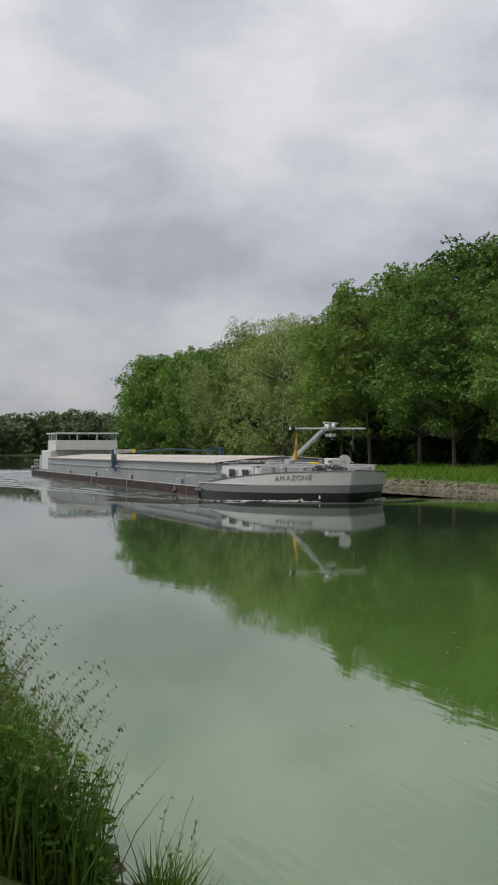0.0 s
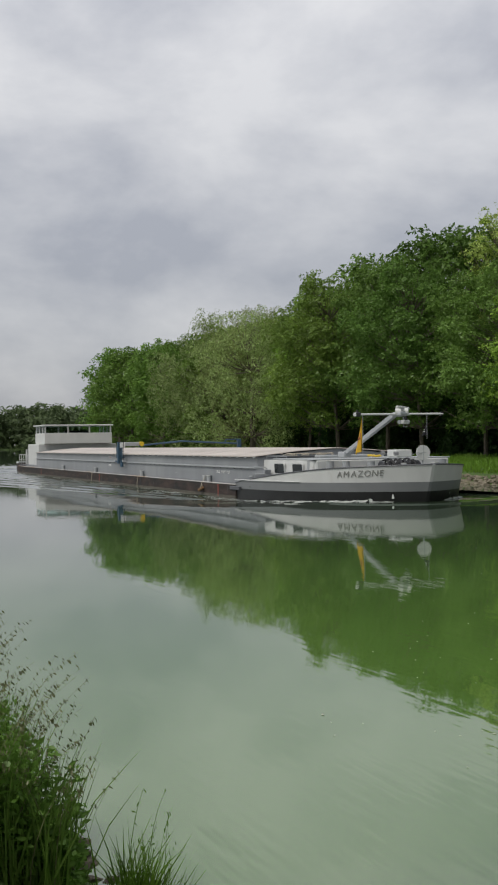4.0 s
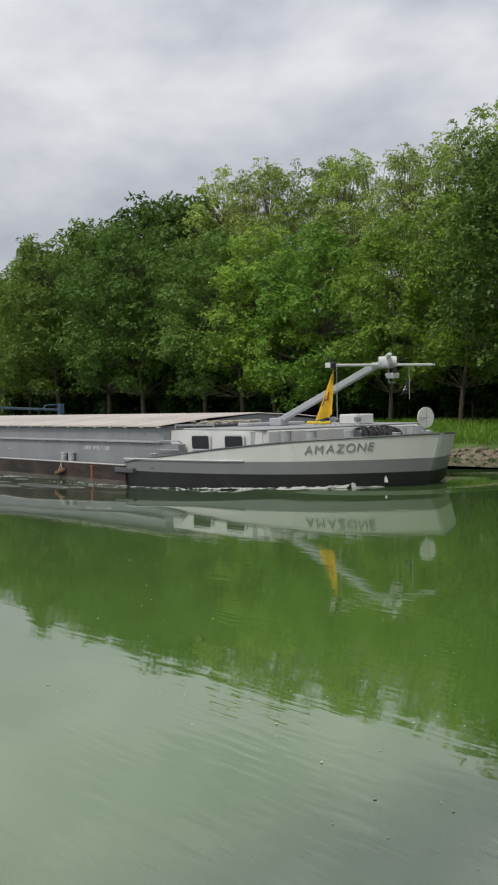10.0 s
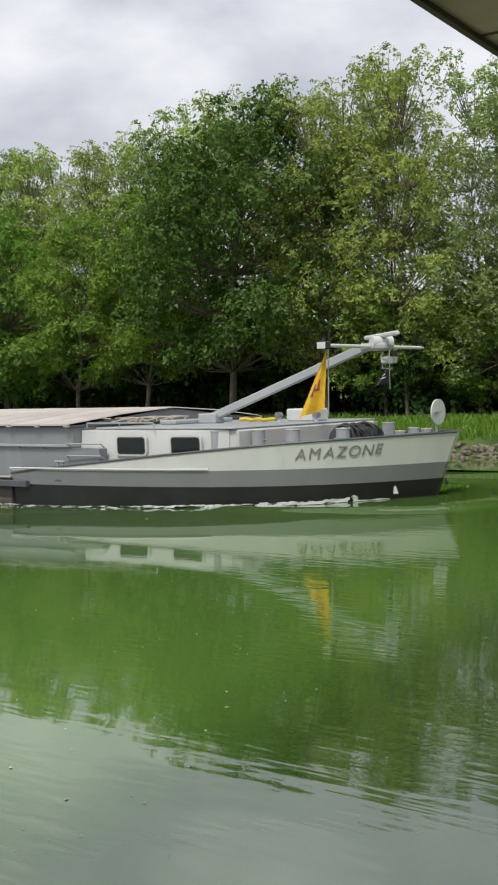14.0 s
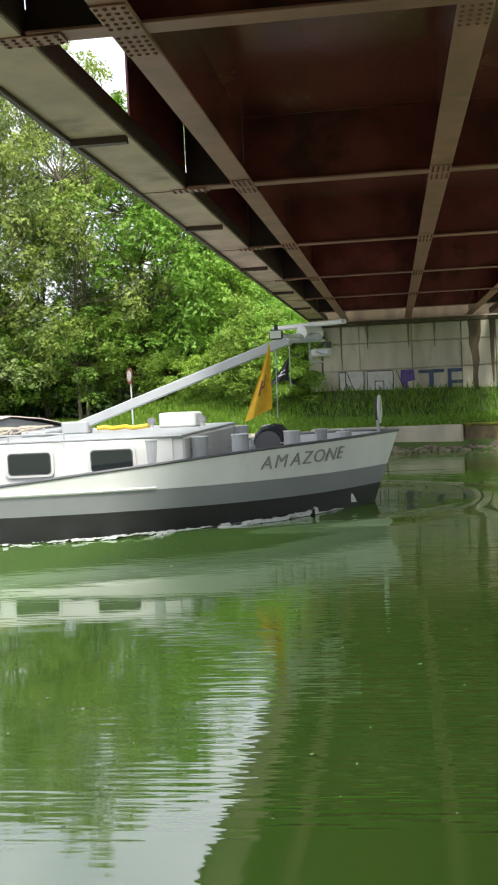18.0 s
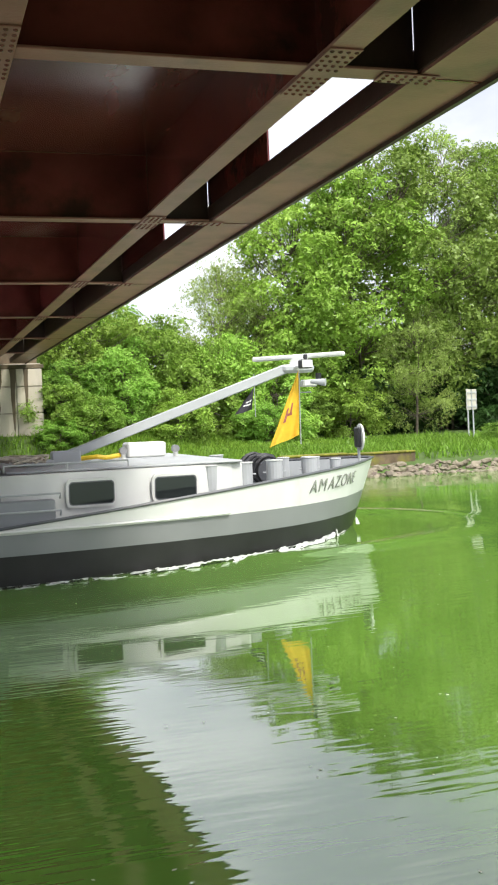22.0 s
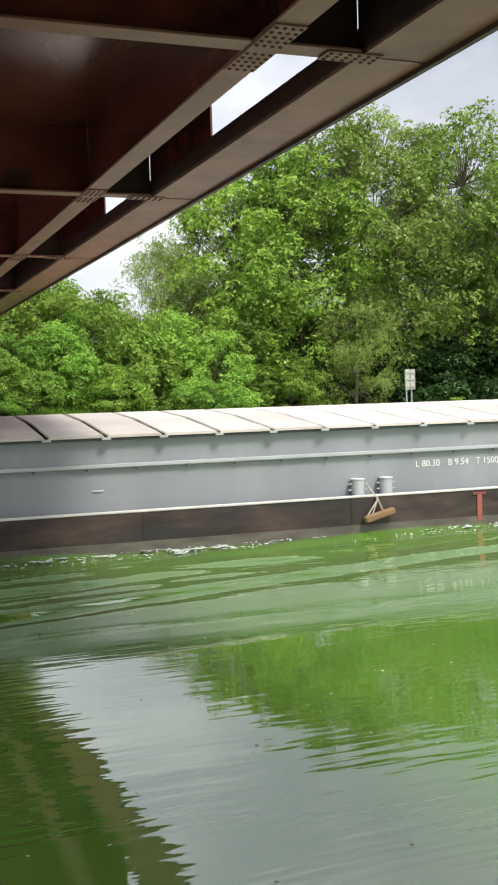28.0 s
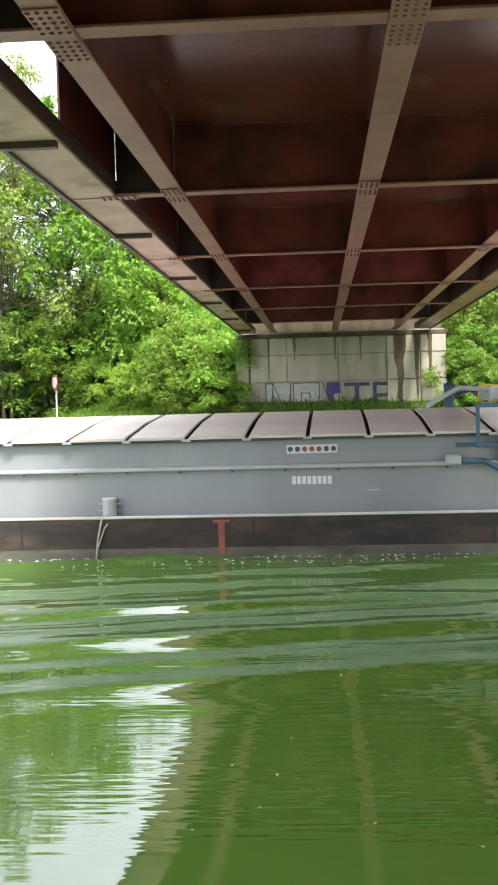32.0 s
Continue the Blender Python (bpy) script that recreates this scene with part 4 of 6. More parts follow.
# letters on the bow, set one by one along the curve
NAME = "AMAZONE"
adv = 0.0
base_pts = [Vector(hull_pt(i, 1.20, -1, 0.0)) for i in range(len(TOP))]
high_pts = [Vector(hull_pt(i, 1.62, -1, 0.0)) for i in range(len(TOP))]


def above(p):
    """The flare's way up the plating at the point of the base line nearest to p."""
    for k in range(len(base_pts) - 1):
        a, b = base_pts[k], base_pts[k + 1]
        if b.x <= p.x <= a.x:
            f = (p.x - a.x) / (b.x - a.x)
            return (high_pts[k].lerp(high_pts[k + 1], f) - p).normalized()
    return Vector((0, 0, 1))


def along(path, s):
    for a, b in zip(path[:-1], path[1:]):
        L = (b - a).length
        if s <= L:
            return a + (b - a) * (s / L), (b - a).normalized()
        s -= L
    return path[-1], (path[-1] - path[-2]).normalized()


aft = list(reversed(base_pts))
total = sum((b - a).length for a, b in zip(aft[:-1], aft[1:]))
s_start = 0.0
acc = 0.0
for a, b in zip(aft[:-1], aft[1:]):
    if a.x <= -2.84 <= b.x:
        s_start = acc + (b - a).length * ((-2.84 - a.x) / (b.x - a.x))
    acc += (b - a).length
widths = {"A": 0.310, "M": 0.385, "Z": 0.290, "O": 0.345, "N": 0.335, "E": 0.27}
s_now = s_start
for ch in NAME:
    p0, dr = along(aft, s_now)
    p1, _ = along(aft, s_now + widths[ch])
    dr = (p1 - p0).normalized()
    up = above((p0 + p1) / 2)
    nrm = dr.cross(up).normalized()
    up2 = nrm.cross(dr).normalized()
    z_lift = 0.02 + 0.09 * (s_now - s_start) / 2.2
    m = Matrix(((dr.x, up2.x, nrm.x, p0.x + nrm.x * 0.022 + up2.x * z_lift), (dr.y, up2.y, nrm.y, p0.y + nrm.y * 0.022 + up2.y * z_lift), (dr.z, up2.z, nrm.z, p0.z + z_lift), (0, 0, 0, 1)))
    text("letter", ch, 0.40, 0.006, M_LETTER, ship, m, 0.20)
    s_now += widths[ch]
side_m = lambda x, z, y=-CY - 0.008: Matrix(((1, 0, 0, x), (0, 0, -1, y), (0, 1, 0, z), (0, 0, 0, 1)))
for dx, words in ((0.0, "L 80.30"), (0.79, "B 9.54"), (1.48, "T 1500")):
    text("lettering", words, 0.20, 0.003, M_LETTERW, ship, side_m(-15.20 + dx, 1.20))
bm = bmesh.new()
for k in range(8):
    add_box(bm, -38.18 + 0.096 * k, -38.11 + 0.096 * k, -CY - 0.006, -CY - 0.002, 1.22, 1.37)
part("number_bars", bm, M_LETTERW, ship, "white unreadable number marks")
sg = part("sign_strip", box(-38.27, -37.32, -CY + 0.008, -CY + 0.016, 1.80, 1.96), M_WHITE, ship, "white strip of round safety pictograms")
for k in range(7):
    x = -38.20 + 0.135 * k
    part("pictogram", rod((x, -CY + 0.004, 1.88), (x, -CY + 0.012, 1.88), 0.05, seg=14), (M_BLUE, M_BLUE, M_REDMARK, M_REDMARK, M_REDMARK, M_BLUE, M_BLUE)[k], sg)
for x in (-22.08, -36.65, -29.95, -44.75):
    part("fairlead_slot", box(x - 0.11, x + 0.11, -CY - 0.03, -CY - 0.002, 1.06, 1.10, 0.01), M_LTGREY, ship)
for x in (-13.88, -39.50, -61.75):
    bm = box(x - 0.06, x + 0.06, -HB - 0.055, -HB - 0.047, 0.0, 0.60)
    add_box(bm, x - 0.16, x + 0.16, -HB - 0.055, -HB - 0.047, 0.57, 0.62)
    part("draught_mark", bm, M_REDMARK, ship, "red draught mark")
# timber fender hung on ropes by the bollards
fen = part("timber_fender", box(-16.68, -15.98, -HB - 0.24, -HB - 0.08, 0.22, 0.36, 0.03), M_WOOD, ship, "wet timber fender on ropes")
fen.matrix_basis = Matrix.Translation((-16.33, 0, 0.3)) @ pose(0, 0, 0, 0, -14, 0) @ Matrix.Translation((16.33, 0, -0.3))
bm = bmesh.new()
for a in (-16.58, -16.48, -16.18):
    add_path(bm, [(a, -HB - 0.12, 0.28), (-16.33, -HB - 0.10, 0.62), (-16.48, -4.6, 0.95)], 0.018, 5)
part("fender_rope", bm, M_ROPE, ship)
for x in (-41.65, -29.05):
    bm = bmesh.new()
    add_path(bm, [(x, -4.7, 0.75), (x - 0.1, -HB - 0.07, 0.66), (x - 0.18, -HB - 0.08, 0.3), (x - 0.22, -HB - 0.08, -0.05)], 0.02, 5)
    add_path(bm, [(x + 0.1, -4.7, 0.70), (x - 0.05, -HB - 0.07, 0.5), (x - 0.2, -HB - 0.08, 0.1)], 0.016, 5)
    part("hanging_rope", bm, M_ROPE, ship)
part("chain", rod((-28.5, -HB - 0.06, 0.10), (-28.5, -HB - 0.06, 0.64), 0.018, seg=6), M_DKGREY, ship)

# hatch crane on the coaming: blue column, carriage, controls, folded arm with a yellow pulley
cr = part("hatch_crane", box(-34.45, -34.2, -4.85, -4.55, 1.52, 2.98, 0.02), M_BLUE, ship, "blue hatch crane column riding on the coaming")
cr.location.x = 0.25
part("column_rail", box(-34.55, -34.49, -4.8, -4.6, 1.55, 2.96, 0.01), M_BLUE, cr)
bm = bmesh.new()
add_path(bm, [(-35.3, -4.72, 1.60), (-34.9, -4.72, 1.60), (-34.65, -4.72, 1.47), (-34.1, -4.72, 1.47), (-33.8, -4.72, 1.62), (-33.45, -4.72, 1.62)], 0.055, 8)
part("carriage", bm, M_BLUE, cr)
for x in (-35.45, -33.35):
    part("roller_box", box(x - 0.13, x + 0.13, -4.8, -4.5, 1.56, 1.72, 0.02), M_LTGREY, cr)
part("drive_plate", box(-33.65, -33.2, -4.86, -4.8, 1.26, 1.5, 0.01), M_BLUE, cr)
part("drive_bracket", box(-33.48, -33.35, -4.88, -4.7, 1.24, 1.7, 0.01), M_BLUE, cr)
part("control_cabinet", box(-34.05, -33.72, -4.75, -4.45, 2.60, 2.96, 0.015), M_WHITE, cr, "white control cabinet")
for x in (-35, -33.7):
    part("strut", box(x - 0.03, x + 0.03, -4.75, -4.65, 1.85, 2.6, 0.005), M_BLUE, cr)
part("cross_bar", box(-35.05, -34.45, -4.74, -4.66, 2.58, 2.66, 0.01), M_BLUE, cr)
part("lower_bar", box(-35.4, -33.4, -4.66, -4.58, 1.86, 1.94, 0.01), M_BLUE, cr)
bm = bmesh.new()
add_path(bm, [(-34.2, -4.7, 2.55), (-34, -4.74, 2.42), (-33.85, -4.72, 2.45), (-33.8, -4.7, 2.6)], 0.025, 6)
part("hose", bm, M_DARK, cr)
part("control_lever", rod((-33.22, -4.72, 1.72), (-33.22, -4.72, 3.02), 0.018, seg=6), M_DARK, cr)
part("lever_grip", rod((-33.22, -4.72, 2.92), (-33.22, -4.72, 3.06), 0.035, seg=8), M_DARK, cr)
for k in range(6):
    part("push_button", rod((-33.94 + 0.12 * (k % 2), -4.757, 2.70 + 0.08 * (k // 2)), (-33.94 + 0.12 * (k % 2), -4.748, 2.70 + 0.08 * (k // 2)), 0.018, seg=8), M_DARK, cr)
part("winch_case", box(-34.75, -34.35, -4.55, -3.2, 2.70, 2.97, 0.03), M_LTGREY, cr, "pale winch case")
part("pulley", rod((-34.75, -3.05, 2.84), (-34.3, -3.05, 2.84), 0.17, seg=20), M_YPAINT, cr, "yellow pulley disc")
for dx in (-0.14, 0.14):
    part("gantry_beam", add_path(bmesh.new(), [(-34.5 + dx, -3.2, 2.72), (-34.5 + dx, 0.0, 3.0), (-34.5 + dx, 4.3, 2.78)], 0.06, 8), M_BLUE, cr)
part("far_column", box(-34.65, -34.4, 4.4, 4.7, 1.5, 3.12, 0.02), M_BLUE, cr)
part("far_frame", add_path(bmesh.new(), [(-34.5, 3.4, 2.85), (-34.5, 3.5, 3.05), (-34.5, 4.55, 3.1)], 0.05, 6), M_BLUE, cr)
part("lifting_arm", add_path(bmesh.new(), [(-35.9, -4.3, 2.62), (-35.3, -4.3, 2.95), (-34.6, -4.3, 2.9)], 0.05, 6), M_LTGREY, cr)

# stern house and wheelhouse
house = part("deck_house", box(-72.6, -67.0, -4.0, 4.0, 0.78, 2.95, 0.05), M_WHITE, ship, "white stern deckhouse")
part("house_base", box(-73.0, -66.6, -4.2, 4.2, 0.66, 0.86), M_GREY, house)
wheel = part("wheelhouse", box(-71.2, -66.4, -3.5, 3.4, 2.95, 4.05, 0.04), M_WHITE, ship, "white wheelhouse with a flat roof and wide windows")
part("wheelhouse_roof", box(-71.6, -66.2, -3.65, 3.5, 4.74, 4.88, 0.04), M_WHITE, wheel)
for y in (-3.4, 3.3):
    for x in (-71.0, -69.4, -67.8, -66.6):
        part("mullion", box(x - 0.05, x + 0.05, y - 0.05, y + 0.05, 4.05, 4.74), M_WHITE, wheel)
    for x0, x1 in ((-70.95, -69.45), (-69.35, -67.85), (-67.75, -66.65)):
        part("pane", box(x0, x1, y - 0.01, y + 0.01, 4.06, 4.73), M_PANE, wheel)
for y0, y1 in ((-3.35, -1.15), (-1.05, 1.05), (1.15, 3.25)):
    for x in (-71.0, -66.6):
        part("pane", box(x - 0.01, x + 0.01, y0, y1, 4.06, 4.73), M_PANE, wheel)
        part("mullion", box(x - 0.05, x + 0.05, y1 - 0.02, y1 + 0.12, 4.05, 4.74), M_WHITE, wheel)
part("helm_console", box(-68.2, -67.5, -1.2, 1.2, 3.4, 4.3, 0.05), M_DARK, wheel)
bm = bmesh.new()
for k in range(5):
    x = -73.4 - 1.2 * k
    add_rod(bm, (x, -3.9, 0.78), (x, -3.9, 1.85), 0.025, seg=6)
add_rod(bm, (-73.4, -3.9, 1.85), (-78.2, -3.9, 1.85), 0.025, seg=6)
add_rod(bm, (-73.4, -3.9, 1.35), (-78.2, -3.9, 1.35), 0.02, seg=6)
part("stern_railing", bm, M_WHITE, ship)
part("davit", rod((-74.5, -3.6, 0.78), (-74.5, -3.6, 2.6), 0.09), M_DKGREY, ship)
part("davit", rod((-75.6, -3.6, 0.78), (-75.6, -3.6, 2.4), 0.09), M_WHITE, ship)
part("stern_locker", box(-78.6, -77.2, -2.6, 2.6, 0.78, 1.5, 0.05), M_WHITE, ship)

# ---- bow wave and wake, moving with the barge ----
wake = thing("bow_wave", "white foam and smooth wake ridges along the moving barge", "wake")
rng = np.random.default_rng(7)
fv, ff = [], []


def foam_lump(x, y, z, r, sq):
    b = len(fv)
    k = 9
    fv.append((x, y, z + r * sq))
    for i in range(k):
        a = 2 * math.pi * i / k
        q = r * (0.75 + 0.5 * rng.random())
        fv.append((x + q * 1.6 * math.cos(a), y + q * math.sin(a) * 0.8, z - 0.01))
    for i in range(k):
        ff.append((b, b + 1 + i, b + 1 + (i + 1) % k))


def hull_side(x):
    xs_ = [hull_pt(i, 0.0, 1)[0] for i in range(len(TOP))][::-1]
    ys_ = [hull_pt(i, 0.0, 1)[1] for i in range(len(TOP))][::-1]
    return float(np.interp(x, xs_, ys_)) if x > -10 else HB


def swell(x):
    """How far the water stands up along the hull: high at the bow, low amidships."""
    return WATER_Z - 0.10 / (1 + math.exp((x - 1.0) / 1.2)) - 0.18 / (1 + math.exp((x + 6.5) / 1.6)) + 0.03 * math.exp(-((x + 1.2) / 1.6) ** 2)


for side in (-1, 1):
    # lacy foam band that hugs the bow, curls over near the stem and thins out aft
    nx, ny = 1000, 14
    base = len(fv)
    for i in range(nx + 1):
        x = -1.0 - 25.0 * (i / nx) ** 1.25
        w = 0.14 + 0.42 * min(1.0, (-x - 1.0) / 4.0) + 0.5 * max(0.0, (-x - 9) / 16)
        curl = 0.17 * math.exp(-((x + 1.75) / 0.30) ** 2) + 0.075 * math.exp(-(x + 1.0) ** 2 / 40.0) + 0.02
        for j in range(ny + 1):
            f = j / ny
            n1 = noise.noise(Vector((x * 3.5, f * 2.5, 9.0 * side)))
            n2 = noise.noise(Vector((x * 11.0, f * 6.0, 2.0)))
            fv.append((x - 0.04 * f, side * (hull_side(x) + 0.01 + w * f * (0.8 + 0.35 * n1)), swell(x) + 0.012 + curl * math.sin(math.pi * min(1, f * 1.1)) * max(0.1, 0.75 + 0.6 * n1 + 0.4 * n2)))
    for i in range(nx):
        for j in range(ny):
            x, f = -1.0 - 25.0 * (i / nx) ** 1.25, j / ny
            lace = noise.noise(Vector((x * 2.2, f * 3.0, 4.0))) + 0.6 * noise.noise(Vector((x * 9.0, f * 7.0, 1.0)))
            if lace > -0.30 + 0.55 * min(1.0, max(0.0, (-x - 2.5) / 9.0)) + 0.30 * abs(f - 0.45):
                a = base + i * (ny + 1) + j
                ff.append((a, a + 1, a + ny + 2, a + ny + 1))
    for k in range(1300):
        x = -10 - 64 * rng.random()
        foam_lump(x, side * (HB + 0.10 + 1.0 * rng.random() ** 2), swell(x) + 0.03, 0.007 + 0.016 * rng.random(), 0.4)
    # thin fin of water standing at the stem
    b = len(fv)
    for k in range(7):
        f = k / 6
        hw = 0.06 * (1 - f) ** 0.6
        fv += [(-1.02 - 0.04 * f - hw, side * (1.50 - 0.02 * f), 0.22 + 0.20 * f), (-1.02 - 0.04 * f + hw, side * (1.45 - 0.02 * f), 0.22 + 0.20 * f)]
    ff += [(b + 2 * k, b + 2 * k + 1, b + 2 * k + 3, b + 2 * k + 2) for k in range(6)]
from_data("foam", fv, ff, M_FOAM, wake, "white foam along the hull", smooth=True)


def wake_z(x, y):
    """Height of the wake beside the hull: diverging crests that fade outward and ahead."""
    off = -y - HB
    if off < 0:
        off = 0.0
    reach = min(1.0, max(0.0, (0.30 * (-x - 2.0) + 0.5 - off) / 1.4))
    env = reach * reach * (3 - 2 * reach) * math.exp(-off / 10.0) * min(1.0, max(0.0, (-x - 6.0) / 8.0))
    lean = off + 0.30 * x
    z = 0.050 * env * math.sin(lean * 2.5 + 0.8 * noise.noise(Vector((x * 0.12, y * 0.3, 5.0)))) + 0.026 * env * math.sin((off + 0.22 * x) * 5.6 + 1.3 * math.sin(x * 0.3))
    z += 0.030 * env * noise.noise(Vector((x * 0.5, y * 2.2, 0.0)))
    # broken water close to the plating
    chop = min(1.0, max(0.0, (-x - 9.0) / 6.0)) * math.exp(-off / 3.0)
    z += chop * (0.040 * noise.noise(Vector((x * 0.9, y * 2.6, 8.0))) + 0.022 * noise.noise(Vector((x * 2.2, y * 5.0, 2.0))))
    return z


WX = graded([(-215, -90, 2.5), (-90, 6, 0.35), (6, 135, 4.0)])
WY = list(np.arange(-22.0, 12.01, 0.16))
wv, wf = [], []
for x in WX:
    for y in WY:
        fade = max(0.0, min(1.0, (y + 20.0) / 6.0, (5.0 - x) / 3.5, (x + 130) / 30.0, (12.0 - y) / 4.0))
        fade = fade * fade * (3 - 2 * fade)
        off = max(0.0, abs(y) - (hull_side(x) if x < -0.9 else 0.0))
        astern = max(0.0, min(1.0, (x + 100) / 16.0))
        lift = (swell(x) - WATER_Z) * math.exp(-(off / 6.0) ** 2) * astern
        # the bow's own ring wave, running out ahead and aside
        ring = math.hypot(x + 2.5, y) - 4.4
        lift += 0.07 * math.exp(-(ring / 0.5) ** 2) * (1.0 if x > -2.5 else max(0.0, 1 + (x + 2.5) / 5.0))
        lip = 0.004 - 0.010 * max(0.0, min(1.0, (-19.0 - y) / 3.0)) - 0.010 * max(0.0, min(1.0, (y - 10.0) / 2.0))
        z = WATER_Z + lip + (lift + (wake_z(x, y) if -130 < x < 5 else 0.0)) * fade
        wv.append((x, y, z))
for i in range(len(WX) - 1):
    for j in range(len(WY) - 1):
        a = i * len(WY) + j
        wf.append((a, a + len(WY), a + len(WY) + 1, a + 1))
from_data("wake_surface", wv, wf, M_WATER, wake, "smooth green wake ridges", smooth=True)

# ---- graffiti ----
GZ0, GZ1 = 2.15, 3.42
flat("graffiti", [(-2.1, GZ0), (-0.95, GZ0), (-0.95, GZ1), (-2.1, GZ1)], M_GRAF_W, parent=abut)
flat("graffiti", [(-0.85, GZ0), (0.45, GZ0), (0.45, GZ1), (-0.85, GZ1)], M_GRAF_W, parent=abut)
bars("graffiti_outline", [((-2.1, GZ0), (-2.1, GZ1)), ((-1.8, GZ0), (-1.8, GZ1)), ((-2.1, GZ1), (-1.75, GZ1)), ((-1.75, GZ1), (-1.25, GZ0)), ((-1.25, GZ0), (-0.95, GZ0)), ((-0.95, GZ0), (-0.95, GZ1)), ((-1.5, GZ0), (-1.8, GZ0 + 0.8))], 0.02, M_GRAF_K, GY0 - 0.005)
bars("graffiti_outline", [((-0.8, GZ0), (-0.8, GZ1)), ((-0.8, GZ1), (0.4, GZ1)), ((0.4, GZ0), (0.4, GZ1)), ((-0.45, GZ0), (-0.45, GZ0 + 0.8)), ((-0.45, GZ0 + 0.8), (-0.05, GZ0 + 0.8)), ((-0.05, GZ0 + 0.8), (-0.05, GZ0)), ((0.55, GZ1), (1.0, GZ0))], 0.02, M_GRAF_K, GY0 - 0.005)
flat("graffiti", [(0.75, GZ1), (1.35, GZ1), (1.4, GZ1 - 0.5), (1.05, GZ1 - 0.55), (1.15, GZ0 + 0.1), (0.9, GZ0 + 0.1), (0.72, GZ1 - 0.5)], M_GRAF_P, parent=abut)
text("graffiti", "T", 1.8, 0.01, M_GRAF_B, abut, Matrix(((1.15, 0, 0, 1.52), (0, 0, -1, GY0), (0, 1, 0, GZ0), (0, 0, 0, 1))))
text("graffiti", "E", 1.8, 0.01, M_GRAF_B, abut, Matrix(((1, 0, 0, 2.75), (0, 0, -1, GY0), (0, 1, 0, GZ0), (0, 0, 0, 1))))
srng = random.Random(12)
for x, w, z in ((4.15, 0.30, 1.9), (-2.85, 0.12, 3.2), (4.95, 0.14, 2.6), (5.55, 0.12, 3.0)) + tuple((srng.uniform(-3.3, 6.1), srng.uniform(0.03, 0.10), srng.uniform(3.2, 5.0)) for k in range(5)):
    pts = [(x - w, 5.54), (x + w, 5.54)]
    n = 6
    for k in range(1, n + 1):
        pts.append((x + w * (1 - 0.75 * k / n) * srng.uniform(0.7, 1.2), 5.54 - (5.54 - z) * k / n))
    for k in range(n, 0, -1):
        pts.append((x - w * (1 - 0.75 * k / n) * srng.uniform(0.7, 1.2), 5.54 - (5.54 - z) * (k - 0.3) / n))
    flat("water_stain", pts, M_CONC_DARK if w > 0.105 else M_DRIP, y=(49.99 if x < 3.5 else 49.92), parent=abut)

# ---- plants ----
def unit(a):
    return a / (np.linalg.norm(a, axis=1)[:, None] + 1e-9)


def crown(rng, blobs, n, size, droop=0.0, fill=0.22, spray=1.9, per=13):
    """Leaves gathered in flat sprays that hang like shingles on the boughs, with loose leaves inside; three corners each."""
    B0 = np.array(blobs)
    w = B0[:, 3] * B0[:, 4]
    w = w / w.sum()
    n_in = int(n * fill)
    n_sp = (n - n_in) // per
    B = B0[rng.choice(len(B0), n_sp, p=w)]
    d = unit(rng.normal(size=(n_sp, 3)) + np.array([0, 0, 0.30]))
    rad = 0.55 + 0.60 * rng.random(n_sp) ** 0.8
    sc = B[:, :3] + d * rad[:, None] * np.stack([B[:, 3], B[:, 3], B[:, 4]], 1)
    sn = unit(d * 0.75 + rng.normal(size=(n_sp, 3)) * 0.22 + np.array([0, 0, 0.62]))
    su = unit(np.cross(sn, rng.normal(size=(n_sp, 3))))
    sv = np.cross(sn, su)
    sr = size * spray * (0.55 + 0.9 * rng.random(n_sp))
    k = np.repeat(np.arange(n_sp), per)
    m = len(k)
    a, q = rng.random(m) * 2 * np.pi, np.sqrt(rng.random(m))
    r = (sr[k] * q)[:, None]
    c = sc[k] + su[k] * r * np.cos(a)[:, None] * 1.3 + sv[k] * r * np.sin(a)[:, None] + sn[k] * (rng.normal(size=m) * 0.10 * sr[k])[:, None]
    c[:, 2] -= (0.35 + droop) * sr[k] * q ** 2
    if droop:
        c[:, 2] -= droop * 2.6 * size * spray * rng.random(m) ** 1.5
    nrm = sn[k] + rng.normal(size=(m, 3)) * 0.42
    Bi = B0[rng.choice(len(B0), n_in, p=w)]
    di = unit(rng.normal(size=(n_in, 3)))
    ci = Bi[:, :3] + di * (0.9 * rng.random(n_in) ** 0.5)[:, None] * np.stack([Bi[:, 3], Bi[:, 3], Bi[:, 4]], 1)
    c = np.concatenate([c, ci])
    nrm = unit(np.concatenate([nrm, rng.normal(size=(n_in, 3))]))
    m = len(c)
    t = unit(np.cross(nrm, rng.normal(size=(m, 3))))
    if droop:
        t = unit(t * (1 - droop) + np.array([0, 0, -droop]))
    b = unit(np.cross(nrm, t))
    sz = size * (0.6 + 0.8 * rng.random(m))[:, None]
    kk = (0.5 + 0.3 * rng.random(m))[:, None] * (0.55 if droop else 1.0)
    return np.stack([c - t * sz * 0.5 + b * sz * kk * 0.62, c - t * sz * 0.5 - b * sz * kk * 0.62, c + t * sz * 0.75], 1)


